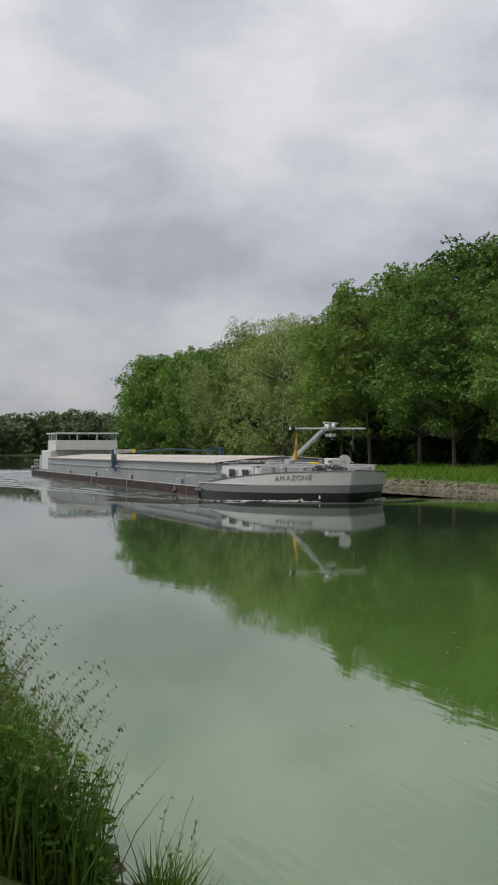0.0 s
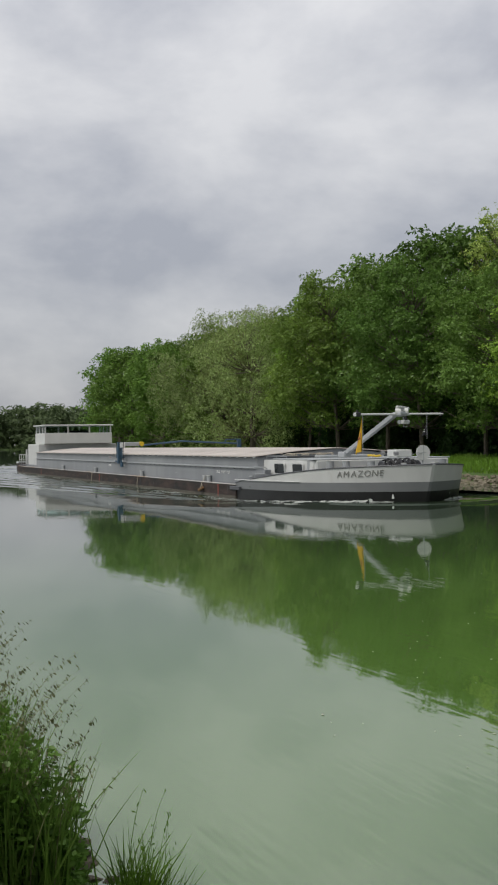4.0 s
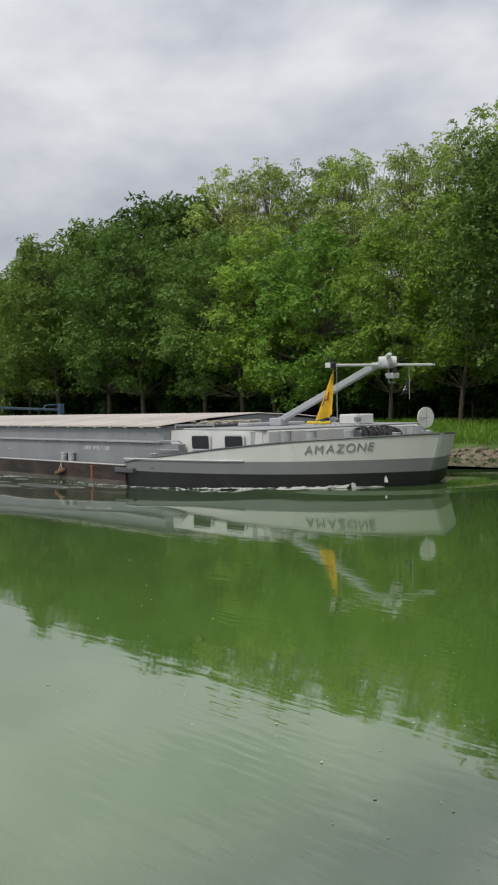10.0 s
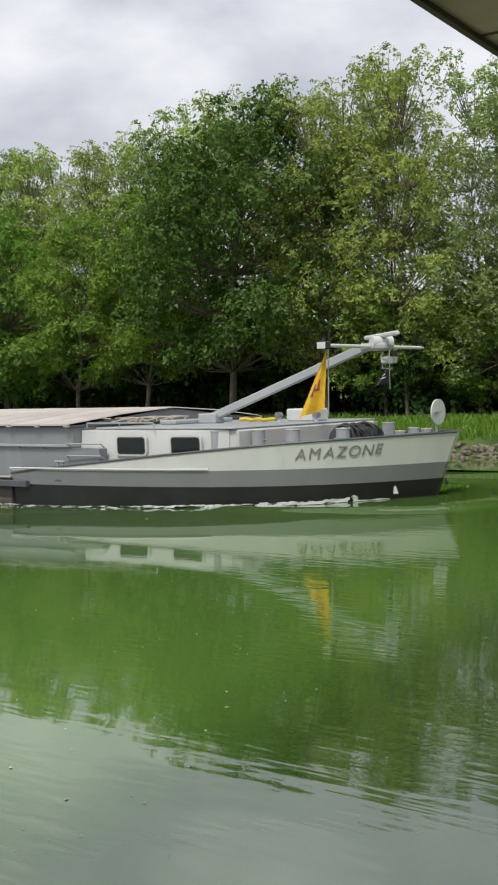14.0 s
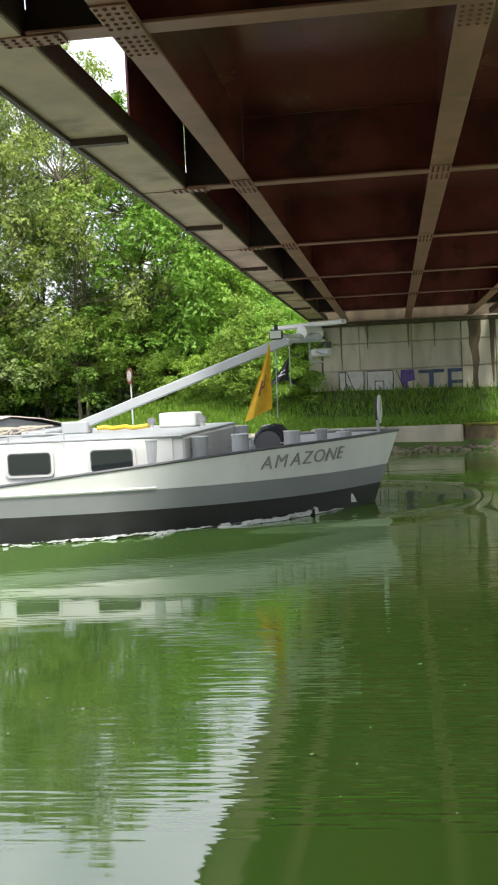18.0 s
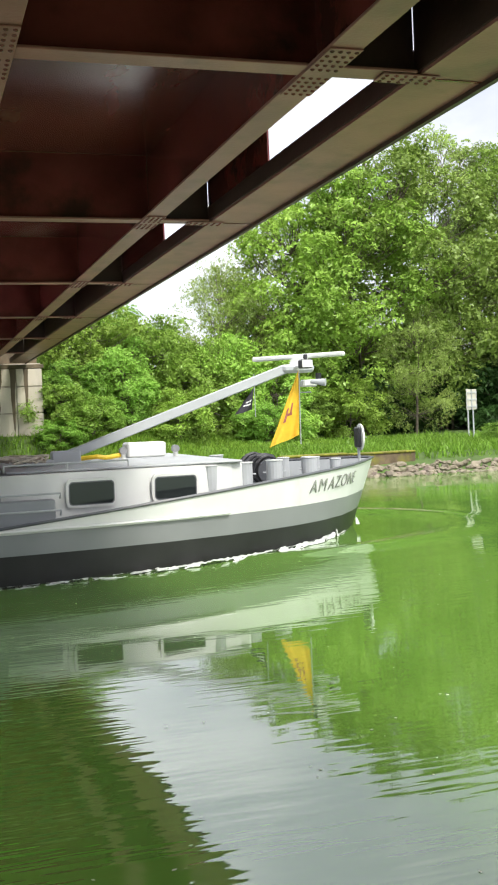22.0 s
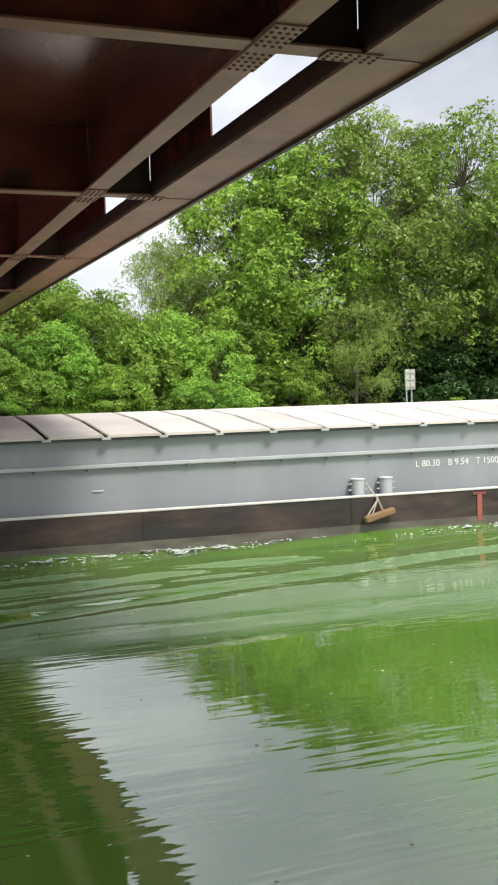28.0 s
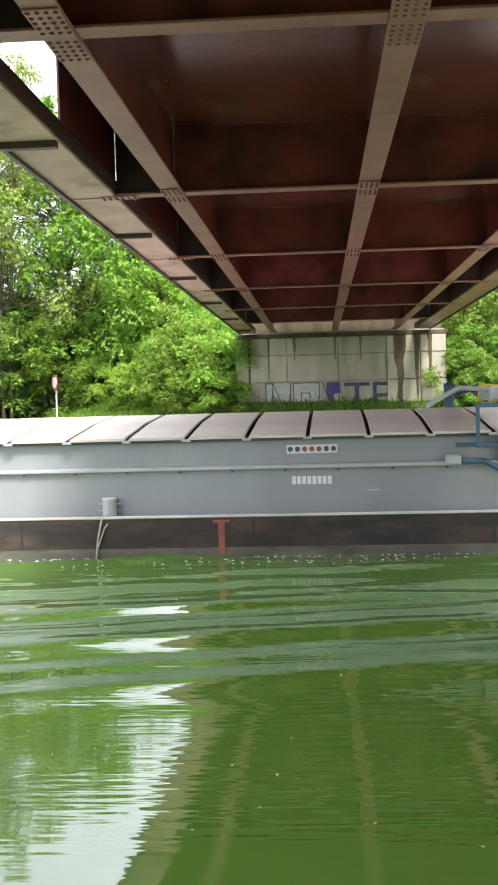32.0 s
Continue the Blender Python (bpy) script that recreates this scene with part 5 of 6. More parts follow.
def tree_model(name, seed, height, width, bare, leaves, size, material, label, category="tree", droop=0.0, blob_r=(1.0, 1.9), nblob=26, multi=1, trunk_r=0.22, fill=0.22, spray=1.9, per=13):
    rng = np.random.default_rng(seed)
    thick = trunk_r / 0.22
    t = thing(name, label, category)
    bm = bmesh.new()
    blobs = []
    tops = []
    for k in range(multi):
        lean = Vector((rng.normal() * 0.05, rng.normal() * 0.05, 1)) * height * 0.93
        base = Vector((rng.normal() * 0.35, rng.normal() * 0.35, 0)) * (multi > 1)
        p = base - Vector((0, 0, 0.3))
        prev, r = p, trunk_r / (multi ** 0.5)
        pts = []
        for s in range(1, 7):
            f = s / 6
            q = base + lean * f + Vector((rng.normal(), rng.normal(), 0)) * 0.14 * f * 2
            add_rod(bm, prev, q, r * (1 - 0.93 * (f - 1 / 6)), r * (1 - 0.93 * f), seg=7)
            pts.append(q)
            prev = q
        tops.append(pts)
    for k in range(nblob):
        pts = tops[k % multi]
        f = bare + (1 - bare) * ((k + 0.5) / nblob) ** 0.85
        idx = min(5, int(f * 6))
        core = pts[max(0, idx - 1)].lerp(pts[idx], f * 6 - int(f * 6)) if idx else pts[0] * f * 6
        prof = max(0.36, math.sin(math.pi * min(1, 0.18 + 0.80 * (f - bare) / (1 - bare + 1e-6))) ** 0.7)
        a = rng.random() * 2 * math.pi
        out = width * 0.5 * prof * (0.20 + 0.80 * rng.random() ** 0.55)
        c = Vector((core.x + out * math.cos(a), core.y + out * math.sin(a), height * f + rng.normal() * 0.4))
        br = blob_r[0] + (blob_r[1] - blob_r[0]) * rng.random()
        br *= 0.55 + 0.6 * prof
        blobs.append((c.x, c.y, c.z, br, br * (0.82 if not droop else 1.15)))
        foot = pts[max(0, idx - 1)]
        mid = foot.lerp(c, 0.55) + Vector((0, 0, -0.25))
        add_rod(bm, foot, mid, 0.05 * thick, 0.032 * thick, seg=5)
        add_rod(bm, mid, c, 0.032 * thick, 0.010, seg=5)
    part("trunk", bm, M_BARK, t)
    quads("crown", crown(rng, blobs, leaves, size, droop, fill, spray, per), material, t)
    return t


maple = [tree_model("maple_tree", 11 + k, 16.2, 13.0, 0.19, 42000, 0.175, (L_DARK, L_MID)[k], "tall dense green broadleaf tree on the canal bank", blob_r=(0.7, 1.4), nblob=170, spray=2.1) for k in range(2)]
maple_far = [tree_model("broadleaf_tree", 16, 16.2, 13.0, 0.08, 16000, 0.30, L_DARK, "dense green broadleaf tree in the wood behind the bank", blob_r=(0.9, 1.7), nblob=110)]
fresh = [tree_model("maple_tree", 21 + k, 15.0, 10.5, 0.10, 40000, 0.155, L_FRESH, "fresh green maple beside the bridge embankment", blob_r=(0.6, 1.2), nblob=150, spray=2.0) for k in range(2)]
willow = [tree_model("willow_tree", 31, 12.5, 12.0, 0.06, 32000, 0.165, L_OLIVE, "pale olive willow with hanging shoots at the water", droop=0.45, blob_r=(0.9, 1.6), nblob=90)]
locust = [tree_model("locust_tree", 41 + k, 18.2, 7.4, 0.12, 26000, 0.125, (L_LIME, L_OLIVE, L_LIME)[k], "slender tall tree with light yellow-green leaves", blob_r=(0.45, 0.95), nblob=140, multi=2, trunk_r=0.14, fill=0.08, spray=2.0, per=11) for k in range(3)]
birch = [tree_model("birch_tree", 51, 15.0, 8.0, 0.10, 28000, 0.135, L_BIRCH, "light birch with hanging twigs", droop=0.55, blob_r=(0.6, 1.1), nblob=100, trunk_r=0.14, fill=0.12)]
alder = [tree_model("alder_tree", 61 + k, 15.0, 9.5, 0.20, 34000, 0.145, (L_MID, L_FRESH)[k], "medium green bank tree with an open lower trunk", blob_r=(0.55, 1.1), nblob=140, trunk_r=0.17, fill=0.16) for k in range(2)]
bush = [tree_model("bush", 71 + k, 4.6, 5.5, 0.03, 22000, 0.105, (L_BUSH, L_FRESH)[k], "leafy bright green bush on the embankment", "bush", blob_r=(0.35, 0.75), nblob=70, multi=3, trunk_r=0.10, spray=2.0) for k in range(2)]
shade = [tree_model("undergrowth_shrub", 81, 4.2, 6.0, 0.02, 6000, 0.22, L_SHADE, "shrub under the trees, its leaves coloured dark for shade", "shrub", blob_r=(0.8, 1.4), nblob=22, multi=2, trunk_r=0.08)]
used = set()
tops_known = {}


def top_of(ob):
    if id(ob) not in tops_known:
        leaves = [c for c in ob.children if c.name.startswith("crown")][0]
        co = np.empty(len(leaves.data.vertices) * 3, dtype=np.float32)
        leaves.data.vertices.foreach_get("co", co)
        tops_known[id(ob)] = float(np.percentile(co[2::3], 99.7))
    return tops_known[id(ob)]


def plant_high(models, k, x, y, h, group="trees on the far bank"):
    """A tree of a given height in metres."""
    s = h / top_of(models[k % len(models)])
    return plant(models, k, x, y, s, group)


def plant(models, k, x, y, s=1.0, group="trees on the far bank"):
    ob = models[k % len(models)]
    z = ground_z(x, y)
    m = Matrix.Translation((x, y, z - 0.05)) @ pose(0, 0, 0, 0, 0, (x * 77 + y * 31) % 360) @ Matrix.Diagonal((0.3 + 0.7 * s, 0.3 + 0.7 * s, s, 1))
    if id(ob) in used:
        c = copy_thing(ob, m @ Matrix.Diagonal((1 / ob.scale.x, 1 / ob.scale.y, 1 / ob.scale.z, 1)))
    else:
        used.add(id(ob))
        ob.matrix_basis = m
        c = ob
    tagged(c, group=group)
    return c


prng = random.Random(5)
n_t = 0
# left stretch of the far bank, far to near: x, kind, distance behind the edge, height
for x in range(-162, -110, 7):
    plant_high(maple_far if x % 3 else alder, n_t, x + prng.uniform(-2, 2), wood_edge(x) + prng.uniform(6, 9), prng.uniform(14.5, 16.0)); n_t += 1
    plant_high(maple_far, n_t, x + prng.uniform(-2, 2), wood_edge(x) + prng.uniform(14, 18), prng.uniform(15.0, 17.5)); n_t += 1
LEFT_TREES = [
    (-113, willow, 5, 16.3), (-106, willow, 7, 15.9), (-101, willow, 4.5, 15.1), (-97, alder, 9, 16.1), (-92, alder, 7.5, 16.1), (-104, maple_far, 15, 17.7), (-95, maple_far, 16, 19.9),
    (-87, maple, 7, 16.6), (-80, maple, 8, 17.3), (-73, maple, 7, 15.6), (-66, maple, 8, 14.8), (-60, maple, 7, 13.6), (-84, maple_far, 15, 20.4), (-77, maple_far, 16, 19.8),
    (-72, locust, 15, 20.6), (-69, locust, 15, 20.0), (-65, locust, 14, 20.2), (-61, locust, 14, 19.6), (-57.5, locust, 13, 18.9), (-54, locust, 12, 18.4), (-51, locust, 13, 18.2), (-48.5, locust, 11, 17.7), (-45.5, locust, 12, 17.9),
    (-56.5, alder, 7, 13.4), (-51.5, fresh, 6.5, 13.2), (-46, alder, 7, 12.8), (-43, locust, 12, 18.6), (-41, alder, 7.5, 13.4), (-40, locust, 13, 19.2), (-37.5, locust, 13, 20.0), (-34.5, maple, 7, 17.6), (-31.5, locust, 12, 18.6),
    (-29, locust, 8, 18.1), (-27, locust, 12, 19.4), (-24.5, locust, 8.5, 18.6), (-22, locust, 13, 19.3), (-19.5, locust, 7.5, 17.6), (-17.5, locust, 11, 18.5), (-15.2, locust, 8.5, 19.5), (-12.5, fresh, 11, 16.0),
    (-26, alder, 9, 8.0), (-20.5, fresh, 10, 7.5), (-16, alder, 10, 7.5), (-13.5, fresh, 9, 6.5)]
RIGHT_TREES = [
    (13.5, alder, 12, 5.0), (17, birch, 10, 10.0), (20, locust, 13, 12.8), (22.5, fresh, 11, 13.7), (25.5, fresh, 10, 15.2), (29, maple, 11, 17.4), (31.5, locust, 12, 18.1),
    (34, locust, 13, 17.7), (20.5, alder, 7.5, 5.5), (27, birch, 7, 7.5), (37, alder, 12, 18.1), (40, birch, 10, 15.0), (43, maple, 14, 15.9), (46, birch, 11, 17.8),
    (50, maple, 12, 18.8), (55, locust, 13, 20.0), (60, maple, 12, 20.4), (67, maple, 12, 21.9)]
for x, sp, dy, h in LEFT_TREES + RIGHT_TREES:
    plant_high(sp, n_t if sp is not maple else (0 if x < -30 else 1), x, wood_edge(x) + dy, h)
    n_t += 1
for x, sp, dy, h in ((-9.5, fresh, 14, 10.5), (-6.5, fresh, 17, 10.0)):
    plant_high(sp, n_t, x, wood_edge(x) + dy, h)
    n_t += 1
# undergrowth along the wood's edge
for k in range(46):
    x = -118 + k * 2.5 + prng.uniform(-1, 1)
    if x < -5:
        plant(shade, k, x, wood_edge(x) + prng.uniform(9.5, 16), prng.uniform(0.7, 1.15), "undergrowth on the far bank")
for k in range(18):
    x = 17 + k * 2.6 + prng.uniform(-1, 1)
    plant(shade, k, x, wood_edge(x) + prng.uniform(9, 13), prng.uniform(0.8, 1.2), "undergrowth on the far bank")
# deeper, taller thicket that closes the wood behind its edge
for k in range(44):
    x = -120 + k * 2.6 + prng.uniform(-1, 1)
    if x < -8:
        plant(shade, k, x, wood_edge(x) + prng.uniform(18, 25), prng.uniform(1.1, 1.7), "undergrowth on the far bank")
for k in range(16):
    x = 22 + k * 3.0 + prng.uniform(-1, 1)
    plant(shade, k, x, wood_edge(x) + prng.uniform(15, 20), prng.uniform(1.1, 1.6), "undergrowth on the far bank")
# bushes on the embankments beside the abutment
for k, (x, y, s) in enumerate(((-5.6, 52.5, 0.75), (-7.5, 55, 0.95), (-9.5, 57, 1.05), (-6.5, 59, 1.1), (-12.5, 58.5, 1.0), (-4.6, 50.4, 0.75), (-5.9, 50.9, 0.85), (-4.3, 49.6, 0.40), (-7.2, 50.6, 0.6), (7.9, 51.2, 0.55), (7.1, 50.2, 0.5), (7.0, 49.3, 0.28), (8.6, 50.0, 0.45), (9.0, 53, 0.95), (10.5, 51.8, 0.8), (12.5, 54, 1.0), (14.5, 52.3, 0.95), (16.5, 54.5, 1.1), (18.5, 52.5, 0.9), (11, 57, 0.95), (15, 58, 1.05), (20.5, 55, 1.2), (8.2, 55.5, 0.9), (23.5, 53.5, 0.7), (-5.2, 55.5, 0.9), (-8.5, 51.5, 0.45), (-11, 54, 0.6), (-14.5, 55, 0.8), (-5.0, 62, 1.2), (8.6, 58.5, 0.9), (13, 50.6, 0.5), (17.5, 50.4, 0.45), (-15.5, 61, 1.2), (-10, 62, 1.3), (28.6, 44.6, 0.24), (27.9, 45.4, 0.2))):
    plant(bush, k, x, y, s, "bushes beside the abutment")
# distant wood across the wide water
rng = np.random.default_rng(99)
blobs = []
for k in range(260):
    a = radians(-84 + 13 * rng.random())
    d = 640 + 90 * rng.random()
    blobs.append((d * math.sin(a), d * math.cos(a), 3 + 20 * rng.random(), 6 + 5 * rng.random(), 4 + 3 * rng.random()))
far_wood = quads("far_woods", crown(rng, blobs, 30000, 2.0), L_FAR)
tagged(far_wood, "distant wooded shore across the water", "woods", kind="stuff")

# meadow grass on the far bank
rng = np.random.default_rng(17)


def blades(n, place, h0, h1, w, lean=0.35):
    xy = place(n)
    z = np.array([ground_z(x, y) for x, y in xy])
    base = np.c_[xy, z - 0.03]
    h = h0 + (h1 - h0) * rng.random(n)
    a = rng.random(n) * 2 * np.pi
    side = np.c_[np.cos(a), np.sin(a), 0 * a] * w
    tip = base + np.c_[rng.normal(size=n) * lean * h, rng.normal(size=n) * lean * h, h]
    midp = base * 0.45 + tip * 0.55 + np.c_[0 * h, 0 * h, 0.12 * h]
    return np.concatenate([np.stack([base - side, base + side, midp + side * 0.6, midp - side * 0.6], 1), np.stack([midp - side * 0.6, midp + side * 0.6, tip + side * 0.1, tip - side * 0.1], 1)])


def far_strip(n):
    x = -80 + 130 * rng.random(n)
    d = 0.9 + 10.5 * rng.random(n) ** 1.3
    return np.c_[x, [far_edge(a) for a in x] + d]


meadow = quads("meadow_grass", blades(60000, far_strip, 0.15, 0.42, 0.035), L_GRASS)
tagged(meadow, "rough bright green grass along the far bank", "grass", kind="stuff")


def slope_strip(n):
    x = np.where(rng.random(n) < 0.5, -3.8 - 14 * rng.random(n), 6.6 + 14 * rng.random(n))
    return np.c_[x, 48.2 + 8 * rng.random(n) ** 1.4]


slope_grass = quads("embankment_grass", blades(40000, slope_strip, 0.12, 0.38, 0.03), L_GRASS)
tagged(slope_grass, "long grass on the bridge embankment", "grass", kind="stuff")



def terrace(n):
    return np.c_[-13 + 40 * rng.random(n), 43.4 + 8.5 * rng.random(n)]


terrace_grass = quads("terrace_grass", blades(36000, terrace, 0.10, 0.34, 0.03), L_GRASS)
tagged(terrace_grass, "bright short grass on the terrace by the abutment", "grass", kind="stuff")

# weeds and tall grass on the near bank
rng = np.random.default_rng(23)


def near_strip(n):
    x = -5.55 - 7 * rng.random(n) ** 1.3
    y = 1.42 - 1.6 * rng.random(n) + 0.10 * np.sin(x * 5.0) - 0.05 * np.maximum(0, -7.0 - x)
    return np.c_[x, y]


weeds = quads("bank_weeds", blades(8500, near_strip, 0.35, 0.85, 0.007, 0.20), L_NEAR)
tagged(weeds, "dense green weeds and grass on the near bank", "weeds", kind="stuff")
lf = []
for k in range(34000):
    x = -5.6 - 5.5 * rng.random() ** 1.3
    y = 1.50 - 1.6 * rng.random() + 0.10 * math.sin(x * 5.0)
    z = ground_z(x, y) + 0.05 + 0.70 * rng.random() * (0.75 + 0.35 * math.sin(x * 7.0 + y * 4.0))
    c = np.array([x, y, z])
    t = rng.normal(size=3)
    t[2] *= 0.5
    t /= np.linalg.norm(t)
    b = np.cross(t, rng.normal(size=3))
    b /= np.linalg.norm(b)
    s = 0.017 + 0.028 * rng.random()
    lf.append([c - t * s, c + b * s * 0.4, c + t * s, c - b * s * 0.4])
weed_leaves = quads("nettle_leaves", np.array(lf), L_NEAR)
tagged(weed_leaves, "leafy green nettles among the bank grass", "weeds", kind="stuff")


def stalks(n, place, h0, h1, bend, seeds):
    """Arching grass stalks with feathery seed heads."""
    out = []
    for x, y in place(n):
        z = ground_z(x, y)
        h = h0 + (h1 - h0) * rng.random()
        a = rng.random() * 2 * math.pi
        dx, dy = math.cos(a) * bend * h, math.sin(a) * bend * h
        prev = np.array([x, y, z])
        for s in range(1, 7):
            f = s / 6
            q = np.array([x + dx * f ** 2.2, y + dy * f ** 2.2, z + h * (f - 0.12 * f ** 3)])
            wv_ = np.array([math.sin(a + 1.0), -math.cos(a + 1.0), 0.0]) * 0.0035 * (1.3 - f)
            out.append([prev - wv_, prev + wv_, q + wv_, q - wv_])
            if f > 0.68:
                for k in range(seeds):
                    c = prev + (q - prev) * rng.random() + rng.normal(size=3) * 0.009
                    t = np.array([dx, dy, -0.5 * h]) + rng.normal(size=3) * 0.15
                    t = t / (np.linalg.norm(t) + 1e-9) * 0.017
                    b = rng.normal(size=3) * 0.0030
                    out.append([c - t, c + b, c + t, c - b])
            prev = q
    return np.array(out)


stalk_ob = quads("seeding_grass", stalks(900, near_strip, 0.75, 1.2, 0.45, 9), L_STRAW)
tagged(stalk_ob, "tall seeding grass stalks leaning over the water", "grass", kind="stuff")


def tuft_at(cx, cy, r):
    def f(n):
        return np.c_[cx + r * rng.normal(size=n), cy + r * rng.normal(size=n)]
    return f


tuft = quads("grass_tuft", np.concatenate([blades(300, tuft_at(-5.98, 1.97, 0.09), 0.20, 0.52, 0.007, 0.34), blades(160, tuft_at(-5.72, 1.90, 0.12), 0.08, 0.26, 0.007, 0.5), stalks(9, tuft_at(-5.95, 1.99, 0.07), 0.55, 0.9, 0.14, 4)]), L_GRASS)
tagged(tuft, "green grass tuft with dry stalks at the water's edge", "grass", kind="stuff")

# leaf scraps and seeds adrift on the water
drift = []
for k in range(520):
    y = 4.5 + 14.5 * rng.random() if k % 5 else 32 + 8 * rng.random()
    x = -70 + 100 * rng.random() if k % 5 == 0 else -1.35 * y - 3 + (2.3 * y + 6) * rng.random()
    a, s = rng.random() * 6.3, 0.006 + 0.010 * rng.random() ** 2
    u, v = np.array([math.cos(a), math.sin(a), 0]) * s * 1.6, np.array([-math.sin(a), math.cos(a), 0]) * s
    c = np.array([x, y, WATER_Z + 0.007])
    drift.append([c - u, c + v, c + u, c - v])
drift_ob = quads("floating_litter", np.array(drift), M_SPECK)
tagged(drift_ob, "pale leaf scraps and seeds floating on the water", "litter", kind="stuff")

# ---- navigation boards ----
def post_sign(x, y, w, h, z0, round_face, label, facing):
    s = thing("navigation_sign", label, "sign", m=pose(x, y, ground_z(x, y), 0, 0, facing))
    if round_face:
        part("post", rod((0, 0, -0.3), (0, 0, z0 + h), 0.035), M_WHITE, s)
        part("rim", rod((0, -0.06, z0 + h * 0.55), (0, -0.04, z0 + h * 0.55), w, seg=24), M_REDMARK, s, "red rim")
        part("face", rod((0, -0.075, z0 + h * 0.55), (0, -0.05, z0 + h * 0.55), w * 0.68, seg=24), M_WHITE, s)
    else:
        for o in (-0.22, 0.22):
            part("post", rod((o, 0.05, -0.3), (o, 0.05, z0 + h), 0.04), M_LTGREY, s)
            part("board", box(o - 0.20, o + 0.20, -0.02, 0.0, z0, z0 + h, 0.006), M_BOARD, s)
            for k in range(3):
                part("batten", box(o - 0.19, o + 0.19, -0.055, -0.024, z0 + h * (0.12 + 0.34 * k), z0 + h * (0.19 + 0.34 * k)), M_LTGREY, s)
            for e in (-0.195, 0.195):
                part("edge_strip", box(o + e - 0.012, o + e + 0.012, -0.05, -0.024, z0 + 0.01, z0 + h - 0.01), M_LTGREY, s)
    return s


post_sign(-11.3, 46.9, 0.36, 0.75, 2.08, True, "round red and white sign on a pale post", -56)
post_sign(27.3, 47.6, 0.89, 1.03, 1.51, False, "pale double-post board seen from behind on the bank", 25)

# ---- shore stones, last ----
rng = np.random.default_rng(3)
rip = thing("bank_riprap", "brown and grey stones along the water's edge", "stones")
models = []
for k in range(6):
    b = bmesh.new()
    bmesh.ops.create_icosphere(b, subdivisions=1, radius=0.5)
    for v in b.verts:
        v.co *= 0.75 + 0.5 * rng.random()
        v.co.z *= 0.65
    me = finish(b, "stone")
    me.materials.append(M_STONE)
    models.append(me)
rest_v, rest_f = [], []
count = 0
for k in range(2600):
    x = -85 + 135 * (k + rng.random()) / 2600
    row = k % 4
    d = -0.15 + 0.22 * row + 0.10 * rng.normal()
    y = far_edge(x) + d
    s = 0.20 + 0.30 * rng.random() ** 1.6
    z = ground_z(x, y) + 0.02
    if -9 < x < 9 and row > 1:
        continue
    m = Matrix.Translation((x, y, z)) @ Euler((rng.normal() * 0.3, rng.normal() * 0.3, rng.random() * 6.3)).to_matrix().to_4x4() @ Matrix.Diagonal((s * 1.25, s, s, 1))
    if -22 < x < 36 and count < 300 and k % 4 == 1:
        ob = new("stone", models[k % 6])
        ob.parent = rip
        ob.matrix_basis = m
        count += 1
    else:
        me = models[k % 6]
        b0 = len(rest_v)
        rest_v += [tuple(m @ v.co) for v in me.vertices]
        rest_f += [tuple(a + b0 for a in p.vertices) for p in me.polygons]
st = from_data("stone_bed", rest_v, rest_f, M_STONE, rip)
tagged(st, kind="stuff")
near_st = thing("near_bank_stones", "pale stones at the near water's edge", "stones")
for k in range(16):
    x, y = -5.25 - 0.14 * k + 0.08 * rng.normal(), 2.0 - 0.02 * k + 0.07 * rng.normal()
    s = 0.10 + 0.12 * rng.random()
    ob = new("stone", models[k % 6])
    ob.parent = near_st
    ob.matrix_basis = Matrix.Translation((x, y, ground_z(x, y) + 0.03)) @ Euler((0.2 * rng.normal(), 0.2 * rng.normal(), rng.random() * 6)).to_matrix().to_4x4() @ Matrix.Diagonal((s * 1.3, s, s, 1))
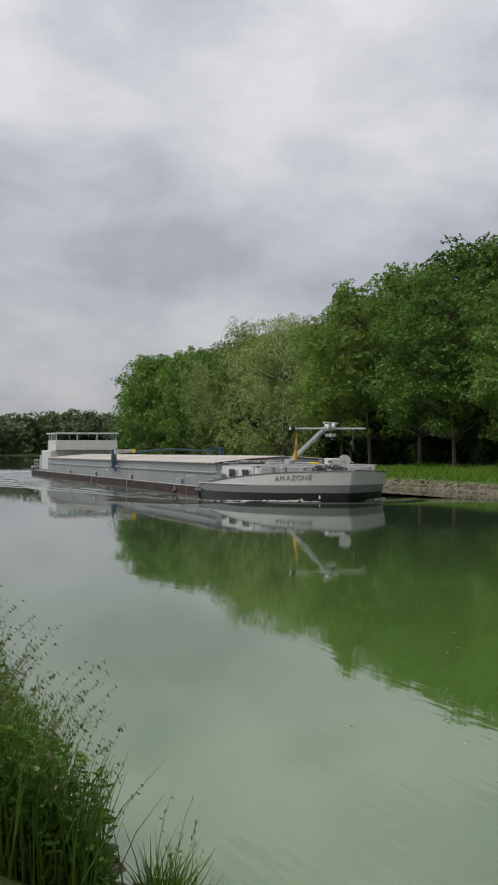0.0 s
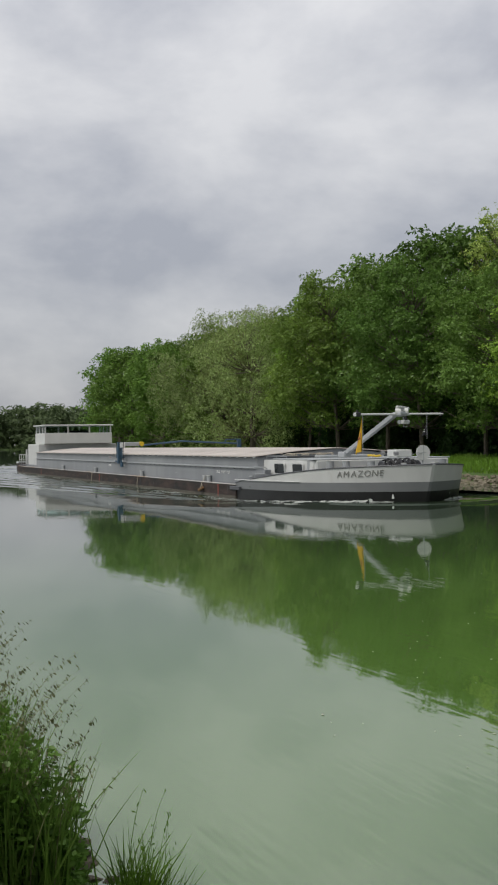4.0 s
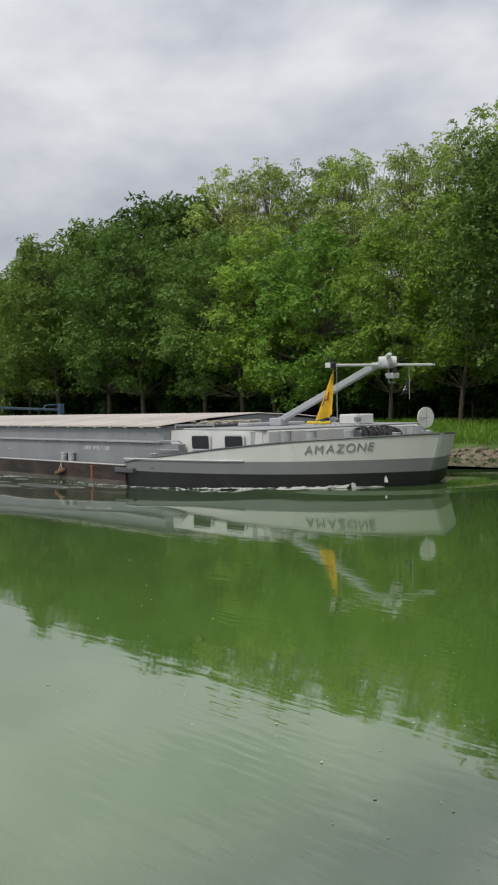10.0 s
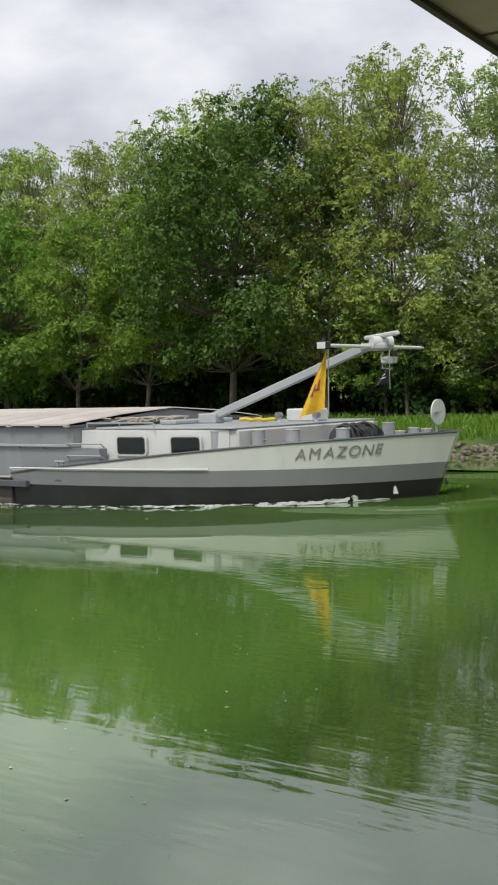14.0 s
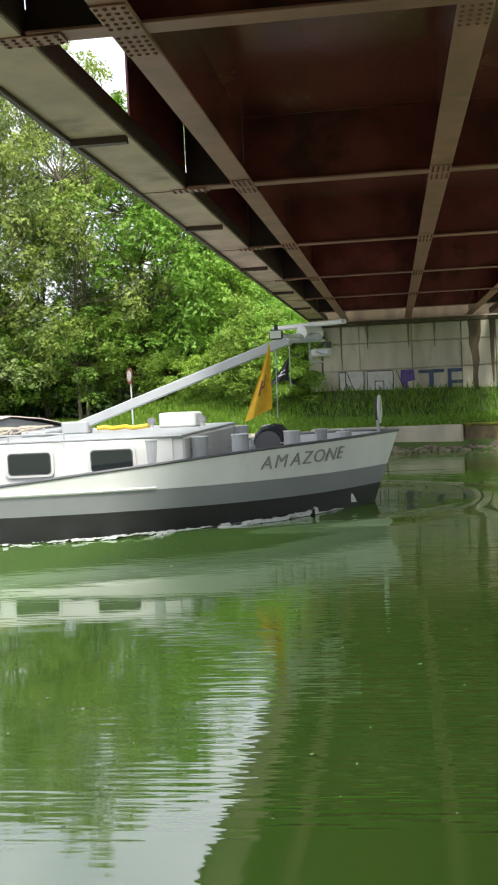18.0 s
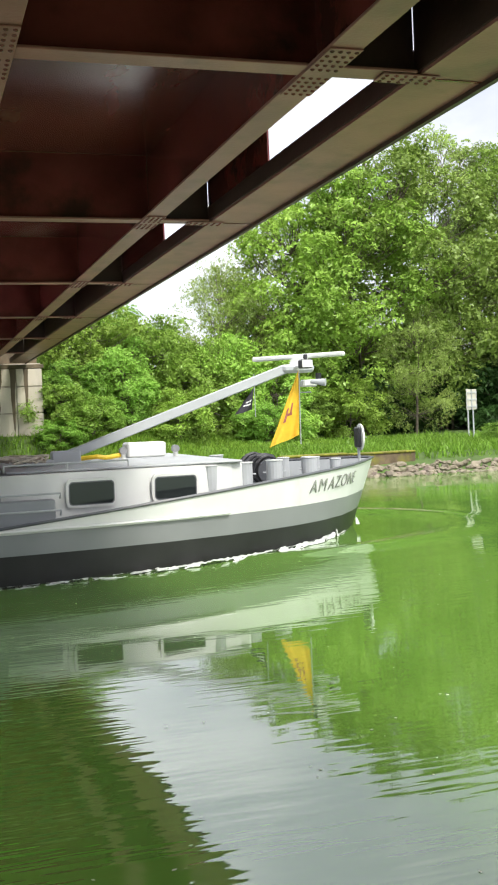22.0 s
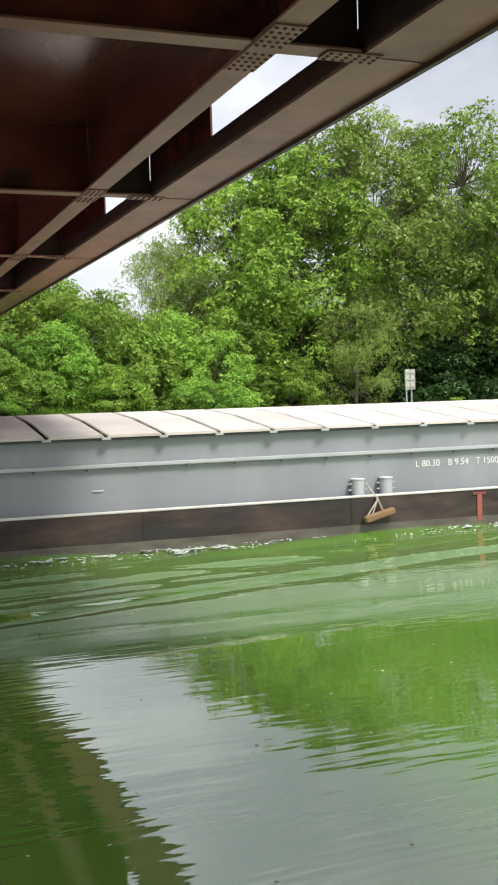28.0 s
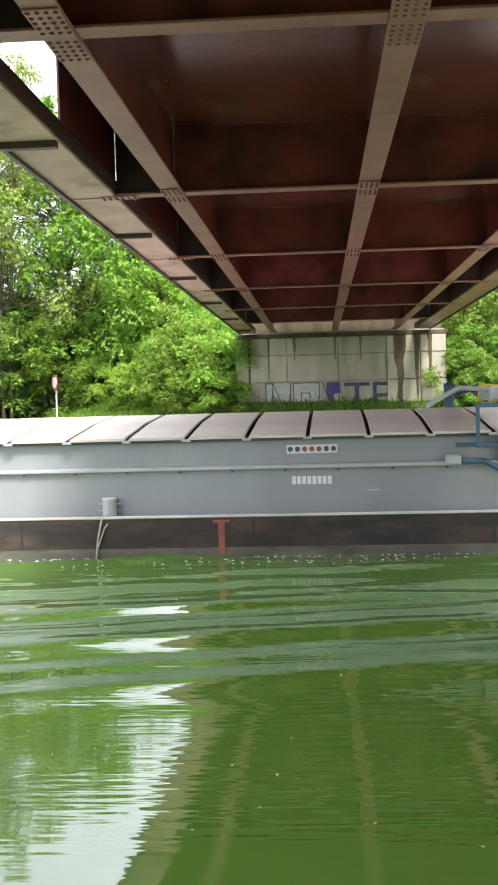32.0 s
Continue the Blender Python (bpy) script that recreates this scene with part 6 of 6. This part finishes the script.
# abutment facing blocks
xs = [-3.5, -1.1, 1.3, 3.55, 5.1, 6.3]
zs = [0.8, 2.05, 3.48, 4.72, 5.54]
for i in range(len(xs) - 1):
    for j in range(len(zs) - 1):
        yy = 50.0 if i < 3 else 49.93
        part("facing_block", box(xs[i] + 0.018, xs[i + 1] - 0.018, yy, 50.11, zs[j] + 0.022, zs[j + 1] - 0.022, 0.012), M_CONC, abut)

SHIP_ROWS = [
    (0, -49.49, 26.28, -1.83), (1, -46.86, 26.29, -1.82), (2, -44.24, 26.27, -1.81), (4.5, -37.64, 26.19, -1.80), (5, -36.27, 26.17, -1.75),
    (6, -33.48, 26.12, -1.55), (7, -30.69, 26.07, -1.44), (8, -27.90, 26.00, -1.39), (9, -25.11, 25.92, -1.43), (10, -22.30, 25.81, -1.47),
    (11, -19.45, 25.71, -1.46), (12, -16.58, 25.63, -1.41), (13, -13.76, 25.53, -1.32), (13.5, -12.36, 25.48, -1.26), (16, -5.39, 25.35, -0.95),
    (17, -2.54, 25.27, -0.92), (18, 0.26, 25.14, -1.00), (19, 3.02, 24.98, -1.16), (20, 5.75, 24.81, -1.39), (21, 8.45, 24.63, -1.67),
    (22, 11.14, 24.43, -1.94), (23, 13.81, 24.23, -2.17), (28, 26.87, 23.92, -1.75), (32, 37.87, 23.68, -1.18),
]

PENNANT_ROWS = [(0, -39), (2.5, -38), (5, -27), (6, -10), (8, -29), (11, 0), (13.5, -5), (17, 27), (19, -5), (20, 25), (22, -34), (23, 0), (24, -10), (28, 0), (32, 0)]


def motions():
    rows = [(t, pose(x, y, -0.07, 0, 0, a)) for t, x, y, a in SHIP_ROWS]
    walk(ship, rows)
    # the pennant swings about its halyard
    pivot = Matrix.Translation((-2.56, -2.12, 0))
    walk(pennant, [(t, pivot @ pose(0, 0, 0, 0, 0, a) @ pivot.inverted()) for t, a in PENNANT_ROWS])
    walk(wake, [(t, pose(x, y, 0, 0, 0, a)) for t, x, y, a in SHIP_ROWS])


motions()
